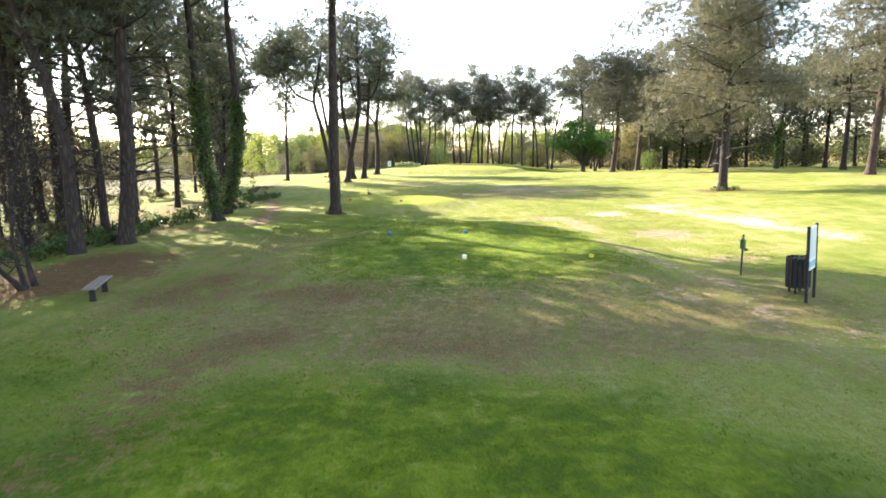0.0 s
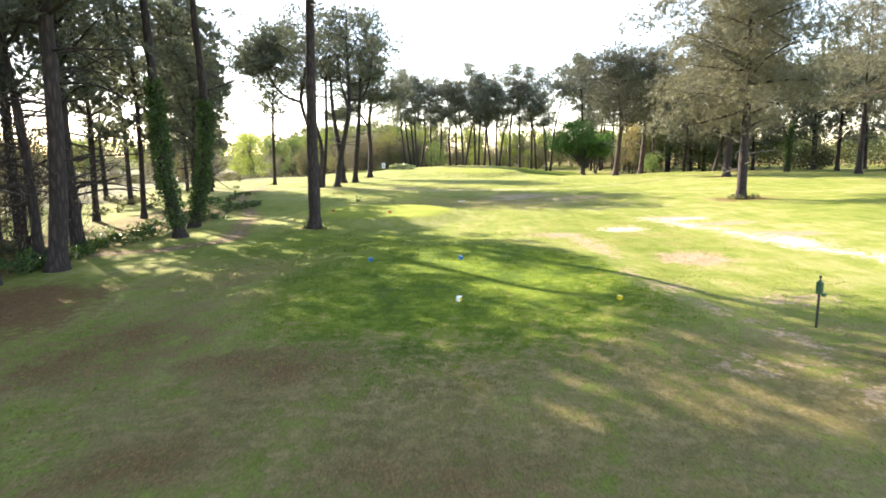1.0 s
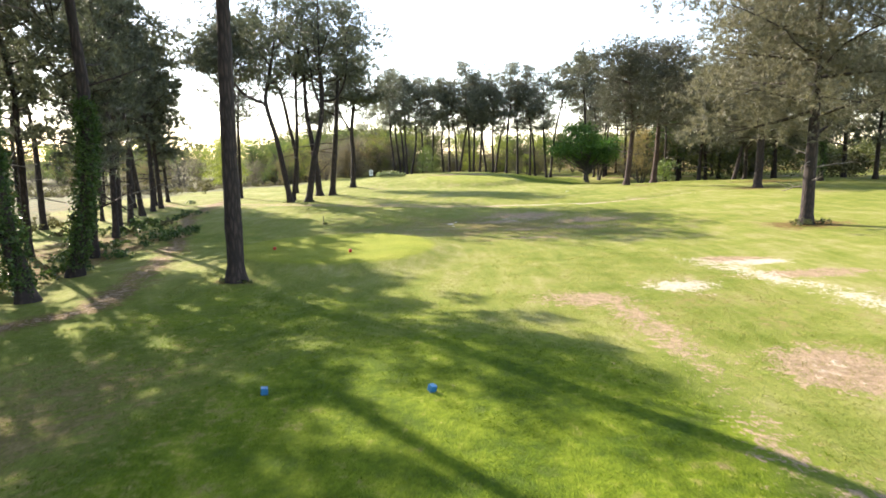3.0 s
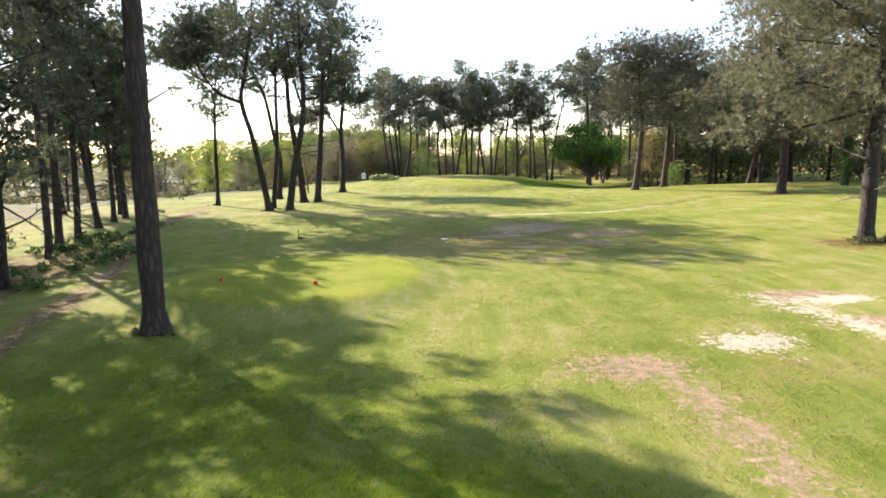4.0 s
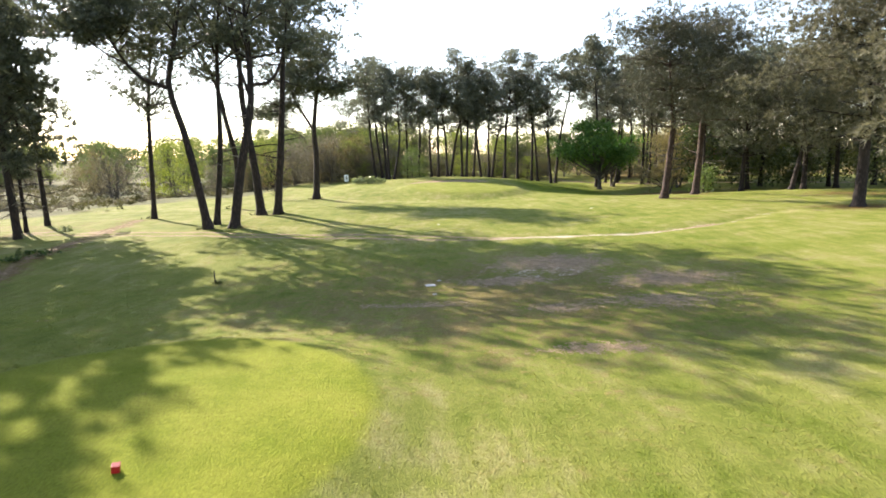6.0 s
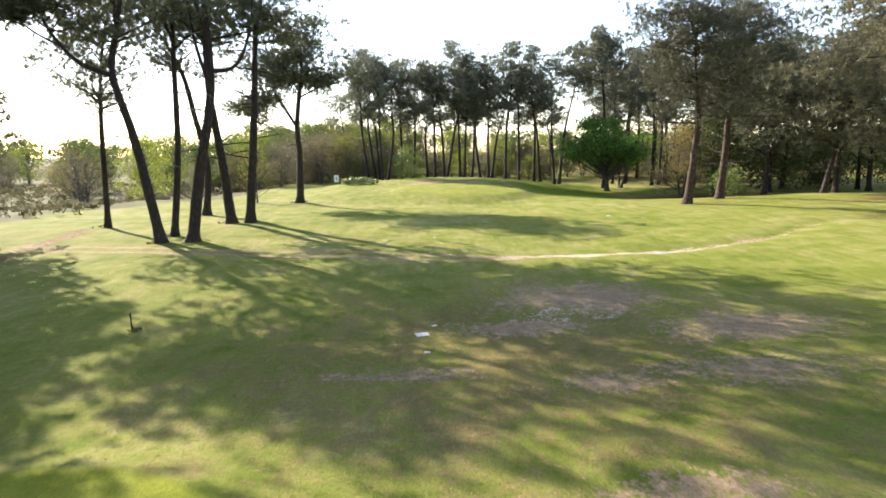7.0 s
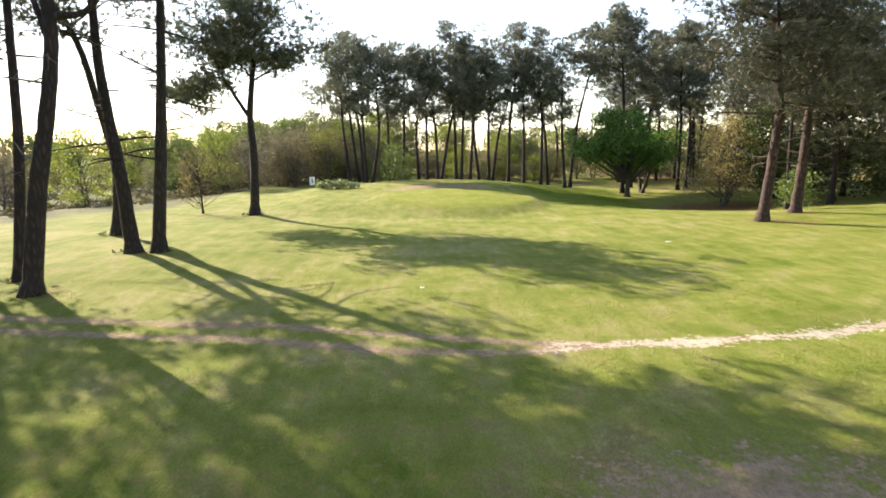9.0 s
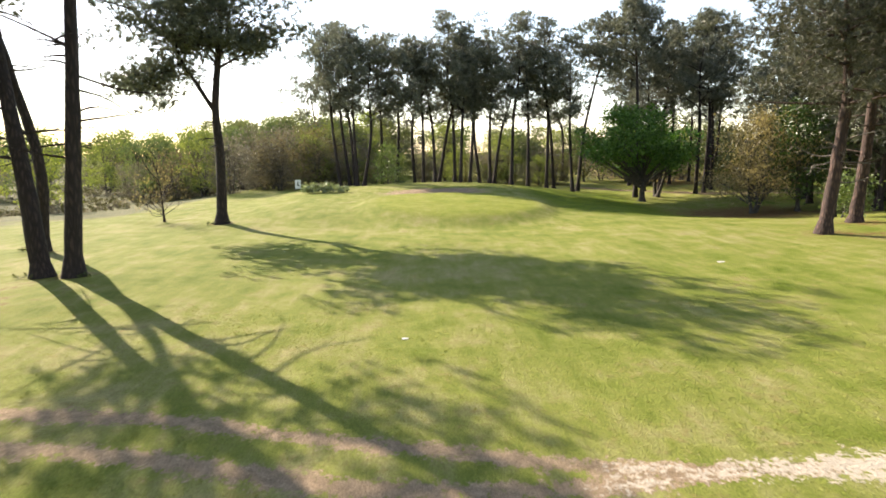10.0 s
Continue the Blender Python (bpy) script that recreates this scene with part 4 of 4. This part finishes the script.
broadleaf(-12.1, 17.3, 6.0, 2.2, 1.4, 96, LEAF_SCRUB, "bare forked little tree with few leaves beside the bench", stems=3, n=24, per=4, size=0.1, r=0.08, twigs=3, wood=BARK, lean=0.25)

high = pine(-22.5, 29.5, 21, 0.26, [(0.2, 0, 8)], (11, 5), seed=48, limbs=20, pads=3, tufts=14, blades=8, width=0.11, needle=0.52, label="tall pine with a high crown, added to the wood for shade")
# Six from (-17.5, 11) to (-19.5, -2) stand unseen, added to block sky light
for x, y in [(-21.0, 23.0), (-25.5, 26.0), (-24.5, 36.0), (-29.0, 40.5), (-20.6, 31.8), (-17.5, 11.0), (-22.0, 14.0), (-16.5, 4.0), (-20.5, 7.0), (-15.5, -3.0), (-19.5, -2.0), (-22.0, 35.4), (-19.0, 26.6)]:
    copy_thing(high, pose(x, y, gz(x, y) - 0.05, random.uniform(-3, 3), random.uniform(-3, 3), random.uniform(0, 360)))

# far stand behind the green
STAND = [(-6.7, 21), (-0.5, 19.8), (5.1, 18.6), (13.2, 19), (18.5, 20.5), (21.4, 23.5)]
stand = [pine(x, 148 + random.uniform(-1.5, 2.5), h, 0.25, [(random.uniform(-0.6, 0.6), 0, h * 0.4)], (h * 0.5, 4.5), seed=60 + k, limbs=18, pads=3, tufts=11, blades=10, needle=0.58, width=0.09, mat=NEEDLES_GREY_HAZED, label="tall slender pine in the stand behind the green", dead=5) for k, (x, h) in enumerate(STAND)]
for k, (x, lean) in enumerate([(-8.7, -8), (-7.6, -6), (-5.9, -2), (-5.0, 9), (2.1, -3), (3.4, 2), (5.7, 7), (8.0, -2), (8.7, 2), (11.8, -6), (13.8, 6), (23.0, -3), (24.7, -5), (16, 2), (-2.6, 0), (10.2, 3)]):
    y = 147.5 + random.uniform(-2, 5)
    copy_thing(stand[(k * 5) % 6], pose(x, y, gz(x, y) - 0.05, random.uniform(-2, 2), lean, 0) @ pose(0, 0, 0, 0, 0, random.uniform(0, 360)))
pine(26.0, 148, 23.5, 0.28, [(0.9, 0, 9.5), (3.2, 0, 19.5)], (17, 4.0), seed=70, limbs=16, pads=4, tufts=14, needle=0.56, width=0.11, mat=NEEDLES_GREY_HAZED, label="tall pine leaning over with a high crown")
pine(32.1, 141, 25.5, 0.30, [(-0.3, 0, 13.5), (-1.2, 0, 24)], (18, 4.6), seed=71, limbs=18, pads=4, tufts=14, needle=0.56, width=0.11, mat=NEEDLES_GREY_HAZED, label="very tall straight pine above the oak")
for k, (x, y) in enumerate([(35.5, 147), (39, 150), (42, 142), (45.5, 148), (36.5, 156), (51, 140), (48, 152), (38, 160), (43, 156), (48, 160), (54, 148), (60, 158), (47, 128), (55, 132), (62, 140), (58, 116), (66, 110), (72, 96), (64, 90), (76, 84), (70, 72), (62, 66), (28, 166), (-16, 178), (8, 180)]):
    copy_thing(stand[(k * 5 + 1) % 6], pose(x, y, gz(x, y) - 0.05, random.uniform(-2, 2), random.uniform(-3, 3), random.uniform(0, 360)))
for x, y, turn in [(40.6, 141.5, 40), (37.4, 146.0, 200), (44.5, 145.0, 310)]:
    copy_thing(stand[5], pose(x, y, gz(x, y) - 0.05, 1, -2, turn))

# broadleaved trees and bushes
broadleaf(31.5, 137, 11.2, 6.9, 3.6, 80, LEAF_OAK, "rounded oak in fresh dark green leaf", stems=1, n=80, per=130, size=0.36, r=0.4, name="oak_tree", spread=0.72, drift=-1.8)
broadleaf(34.8, 141, 9, 4.5, 3.6, 81, LEAF_GREEN, "dark leafy tree behind the oak", stems=2, n=60, per=45, size=0.4, r=0.28)
broadleaf(36.8, 120.5, 9.6, 4.4, 2.6, 82, LEAF_BUD, "many-stemmed tree with sparse brownish buds", stems=3, n=66, per=30, size=0.2, r=0.16, twigs=3)
broadleaf(43.0, 131, 10, 4.6, 2.6, 83, LEAF_BUD, "tree with sparse brownish spring buds", stems=2, n=60, per=24, size=0.22, r=0.18, twigs=3)
broadleaf(40.5, 119, 10.5, 3.2, 3.0, 84, LEAF_IVY, "dark leafy tree with an ivy-grown trunk", n=60, per=36, size=0.28, r=0.22, twigs=1)
broadleaf(-40.5, 132, 10.5, 4.2, 1.5, 85, LEAF_SPRING, "bright yellow-green tree in new leaf", stems=2, n=90, per=56, size=0.22, r=0.14)
broadleaf(-46.0, 124, 8, 3.6, 2.5, 86, LEAF_GREY, "bare spreading tree with few buds", stems=2, n=46, per=3, size=0.2, r=0.16, twigs=4)
broadleaf(-52.0, 135, 8, 3.6, 2.0, 87, LEAF_GREY, "bare spreading tree with few buds", stems=2, n=46, per=3, size=0.2, r=0.16, twigs=4)
broadleaf(-18.1, 110.7, 5.8, 2.5, 1.5, 88, LEAF_BUD, "small bare crooked tree on the bank", n=34, per=4, size=0.12, r=0.10, twigs=4, wood=BARK)
broadleaf(-1.6, 146, 5.2, 2.2, 0.5, 89, LEAF_BUSH, "upright light green bush below the pines", n=50, per=40, size=0.26, r=0.07, name="bush", category="bush")
broadleaf(34.8, 105, 3.2, 1.3, 0.4, 90, LEAF_BUSH, "light green bush between the pine trunks", n=36, per=34, size=0.22, r=0.06, name="bush", category="bush")
broadleaf(57.0, 121, 5.5, 3.4, 0.5, 91, LEAF_MIXED, "rounded olive-green bush at the wood's edge", n=60, per=44, size=0.3, r=0.08, name="bush", category="bush")
thicket("rhododendron", [(-10.0, 133.2, 1.4, 1.2, 1.3, 900), (-8.0, 133.4, 1.6, 1.2, 1.2, 900), (-6.4, 133.2, 1.0, 0.9, 0.8, 400)], LEAF_PALE, 92, "low pale glossy shrub on top of the bank", 0.22, "stuff", "shrub")

rng0 = np.random.default_rng(7)


def scatter(n, x0, x1, y0, y1, r0, r1, h0, h1, leaf):
    return [(rng0.uniform(x0, x1), rng0.uniform(y0, y1), *(lambda r: (r, r))(rng0.uniform(r0, r1)), rng0.uniform(h0, h1), leaf) for _ in range(n)]


def wood_of(kinds, places):
    """Trees of a wood: a few kinds, turned and sized one by one."""
    for k, (x, y, f) in enumerate(places):
        copy_thing(kinds[k % len(kinds)], pose(x, y, gz(x, y) - 0.1, rng0.uniform(-4, 4), rng0.uniform(-4, 4), rng0.uniform(0, 360)) @ Matrix.Diagonal((f * rng0.uniform(0.85, 1.2), f * rng0.uniform(0.85, 1.2), f, 1)))


def places(n, x0, x1, y0, y1, f0, f1):
    return [(x0 + (x1 - x0) * (k + rng0.uniform(0.1, 0.9)) / n, rng0.uniform(y0, y1), rng0.uniform(f0, f1)) for k in range(n)]


green_wood = [broadleaf(-30, 176, 12.5, 5.0, 1.6, 100, LEAF_OLIVE_HAZED, "olive-green tree of the wood beyond the valley", stems=2, n=60, per=62, size=0.36, r=0.2, spread=0.74, slim=2),
              broadleaf(-58, 180, 12.5, 5.2, 1.4, 101, LEAF_YELLOW_GREEN_HAZED, "yellow-green tree in new leaf beyond the valley", stems=2, n=60, per=62, size=0.36, r=0.2, spread=0.74, slim=2),
              broadleaf(-74, 172, 12, 4.8, 1.6, 102, LEAF_FRESH_HAZED, "fresh green tree beyond the valley", stems=1, n=60, per=62, size=0.36, r=0.22, spread=0.74, slim=2)]
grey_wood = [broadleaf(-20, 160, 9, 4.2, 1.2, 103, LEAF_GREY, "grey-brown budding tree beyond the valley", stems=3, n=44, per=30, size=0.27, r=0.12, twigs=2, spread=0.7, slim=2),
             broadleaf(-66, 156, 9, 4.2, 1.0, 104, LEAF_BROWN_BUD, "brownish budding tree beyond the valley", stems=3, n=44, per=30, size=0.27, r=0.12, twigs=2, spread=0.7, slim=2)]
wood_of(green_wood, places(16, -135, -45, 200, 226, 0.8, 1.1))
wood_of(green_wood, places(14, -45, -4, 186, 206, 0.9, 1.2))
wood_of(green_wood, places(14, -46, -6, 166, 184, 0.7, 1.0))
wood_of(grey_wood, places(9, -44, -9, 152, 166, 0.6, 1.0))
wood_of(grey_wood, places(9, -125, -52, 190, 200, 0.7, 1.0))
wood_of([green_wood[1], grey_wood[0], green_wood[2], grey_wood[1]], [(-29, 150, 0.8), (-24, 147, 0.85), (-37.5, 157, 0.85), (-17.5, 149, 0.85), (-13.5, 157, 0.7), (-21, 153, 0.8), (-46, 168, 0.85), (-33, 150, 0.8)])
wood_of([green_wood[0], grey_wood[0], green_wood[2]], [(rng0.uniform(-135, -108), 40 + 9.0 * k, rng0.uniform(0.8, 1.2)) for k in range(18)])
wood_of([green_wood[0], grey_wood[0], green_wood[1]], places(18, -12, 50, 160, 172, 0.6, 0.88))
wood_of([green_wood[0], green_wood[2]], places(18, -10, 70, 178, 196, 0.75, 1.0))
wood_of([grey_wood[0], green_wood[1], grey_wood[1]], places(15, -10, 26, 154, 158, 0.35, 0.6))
thicket("undergrowth_dark", scatter(70, 44, 110, 112, 165, 3.0, 5.0, 5, 12, 760), LEAF_MIXED, 105, "dark green undergrowth in the wood", 0.42, category="undergrowth")
thicket("undergrowth_edge", scatter(34, 58, 110, 60, 112, 2.0, 3.4, 2, 5, 600), LEAF_SCRUB, 106, "olive undergrowth below the pines", 0.36, category="undergrowth")
thicket("valley_scrub", scatter(380, -125, -32, 96, 192, 0.8, 2.4, 0.5, 1.5, 60), LEAF_SCRUB, 107, "low olive scrub in the rough valley", 0.26, category="scrub")
thicket("valley_dry_scrub", scatter(380, -120, -32, 96, 190, 0.8, 2.4, 0.35, 1.2, 60), LEAF_GREY, 113, "low grey dry scrub and bracken in the valley", 0.24, category="scrub")
thicket("wood_undergrowth", scatter(60, -46, -18, 12, 64, 0.6, 1.4, 0.3, 1.1, 130), LEAF_SCRUB, 108, "thin olive undergrowth below the wood", 0.2, category="undergrowth")
thicket("ridge_wood", scatter(64, -380, 380, 300, 380, 9, 14, 13, 18, 420), LEAF_MIXED, 109, "distant wooded ridge on the horizon", 1.6, category="woodland")
thicket("edge_ivy", scatter(46, -17.6, -15.0, 22, 34, 0.5, 0.9, 0.3, 0.7, 150) + scatter(34, -18.0, -15.2, 34, 56, 0.5, 1.0, 0.3, 0.8, 150) + scatter(16, -22.6, -20.0, 54, 68, 0.5, 1.0, 0.3, 0.6, 170), LEAF_IVY, 110, "dark ivy and bramble along the wood's edge", 0.14, category="undergrowth")
thicket("edge_shrub", [(-16.4, 33.0, 0.8, 0.7, 0.8, 200), (-14.4, 36.2, 0.5, 0.5, 0.9, 160), (-15.6, 29.0, 0.7, 0.6, 0.6, 160), (-17.5, 36.0, 0.8, 0.8, 0.7, 180), (-25.2, 77.4, 0.7, 0.6, 0.7, 200)], LEAF_PALE, 111, "pale-leaved shrubs at the foot of the trees", 0.14, category="shrub")

thicket("foot_plants", [(22.4, 49.3, 0.8, 0.5, 0.45, 260), (23.6, 49.4, 0.7, 0.5, 0.35, 200), (-7.3, 37.3, 0.35, 0.3, 0.16, 90), (-6.5, 37.2, 0.3, 0.3, 0.14, 70), (-13.0, 107.2, 0.6, 0.5, 0.3, 120), (-11.9, 107.3, 0.5, 0.4, 0.25, 100), (-18.9, 95.2, 0.8, 0.6, 0.35, 150), (-23.5, 86.7, 0.6, 0.5, 0.25, 110), (-15.0, 76.9, 0.5, 0.4, 0.22, 100), (-12.5, 77.1, 0.5, 0.4, 0.24, 100), (-15.4, 80.0, 0.4, 0.4, 0.2, 80), (-14.1, 87.2, 0.5, 0.4, 0.22, 90), (-11.6, 86.9, 0.45, 0.4, 0.2, 80), (-7.7, 59.2, 0.35, 0.3, 0.14, 90)], LEAF_MIXED, 112, "low weeds and grass tufts at the feet of the pines", 0.1, category="weeds")

# things by the tee
bench(-9.48, 16.1, 16.5)
info_board(9.15, 14.80, 46)
waste_bin(9.32, 15.62, 0)
ball_washer(8.96, 17.93)
tee_marker(0.66, 19.75, MARKER_WHITE, "white and yellow cube tee marker on the grass", -28, YELLOW, 8, 0.125)
tee_marker(4.86, 19.65, YELLOW, "yellow cube tee marker on the grass", 30, None, 10, 0.115)
tee_marker(-2.38, 25.6, BLUE, "blue cube tee marker on the grass", 15, None, 4)
tee_marker(0.87, 25.45, BLUE, "blue cube tee marker tilted on the grass", 40, None, 14)
tee_marker(-3.17, 42.2, RED, "red cube tee marker on the raised tee", 25, None, 10)
tee_marker(-6.85, 42.7, RED, "red cube tee marker on the raised tee", 10, None, 0)
stake(-7.7, 59.2)
slab(1.88, 58.33, 0.42, 0.34, 15)
slab(2.26, 59.35, 0.17, 0.12, 30)
slab(2.04, 56.53, 0.16, 0.11, -10)
slab(2.48, 77.8, 0.18, 0.11, 5)
slab(16.9, 88.1, 0.34, 0.16, 10)
hole_sign(-13.4, 141.5)


# ---- short grass near the way ----
GRASS = foliage("grass_blades", (0.105, 0.135, 0.026), (0.265, 0.262, 0.085), 0.45, 0.9)
GRASS_LUSH = foliage("lush_grass_blades", (0.034, 0.082, 0.005), (0.145, 0.200, 0.016), 0.45, 0.9)


def turf_blades(name, n, x0, x1, y0, y1, tall, wide, seed, label, mat, lush):
    rng = np.random.default_rng(seed)
    x, y = rng.uniform(x0, x1, n), rng.uniform(y0, y1, n)
    clump = np.sin(x * 2.1 + np.sin(y * 1.3) * 2) * np.sin(y * 1.7 + np.sin(x * 0.9) * 2) + rng.normal(0, 0.5, n)
    bare = mesa(x, y, -4.2, 44.4, 5.0, 5.2, 0.06) + (np.abs(along(x, y, SAND_TRACK) - 0.6 * smooth(9, 2, x)) < 0.4) + (along(x, y, DIAGONAL) < 0.6)
    keep = (clump > -0.2) & (bare < 0.5) & ((lush_and_shade_at(x, y) + rng.normal(0, 0.12, n) > 0.5) == lush)
    x, y = x[keep], y[keep]
    c = np.column_stack([x, y, ground_z(x, y) - 0.005])
    c = np.repeat(c, 3, axis=0)
    c[:, :2] += rng.normal(0, 0.03, (len(c), 2))
    d = unit(rng.normal(0, 0.55, c.shape) * [1, 1, 0.2] + [0, 0, 0.8])
    s = unit(np.cross(d, rng.normal(0, 1, c.shape)))
    ln = tall * rng.uniform(0.5, 1.2, (len(c), 1))
    v = np.stack([c - s * wide * 0.5, c + s * wide * 0.5, c + d * ln], 1).reshape(-1, 3)
    tagged(link(name, quick_mesh(name, v, np.arange(len(v)).reshape(-1, 3)), mat), label, "grass", kind="stuff")


turf_blades("lush_grass", 64000, -9, 11, 6, 44, 0.055, 0.016, 200, "short tufted dark green grass blades", GRASS_LUSH, True)
turf_blades("grass", 64000, -9, 13, 6, 44, 0.050, 0.016, 202, "short tufted fairway grass blades", GRASS, False)
turf_blades("grass_far", 50000, -14, 16, 44, 82, 0.042, 0.02, 201, "short tufted fairway grass blades further on", GRASS, False)
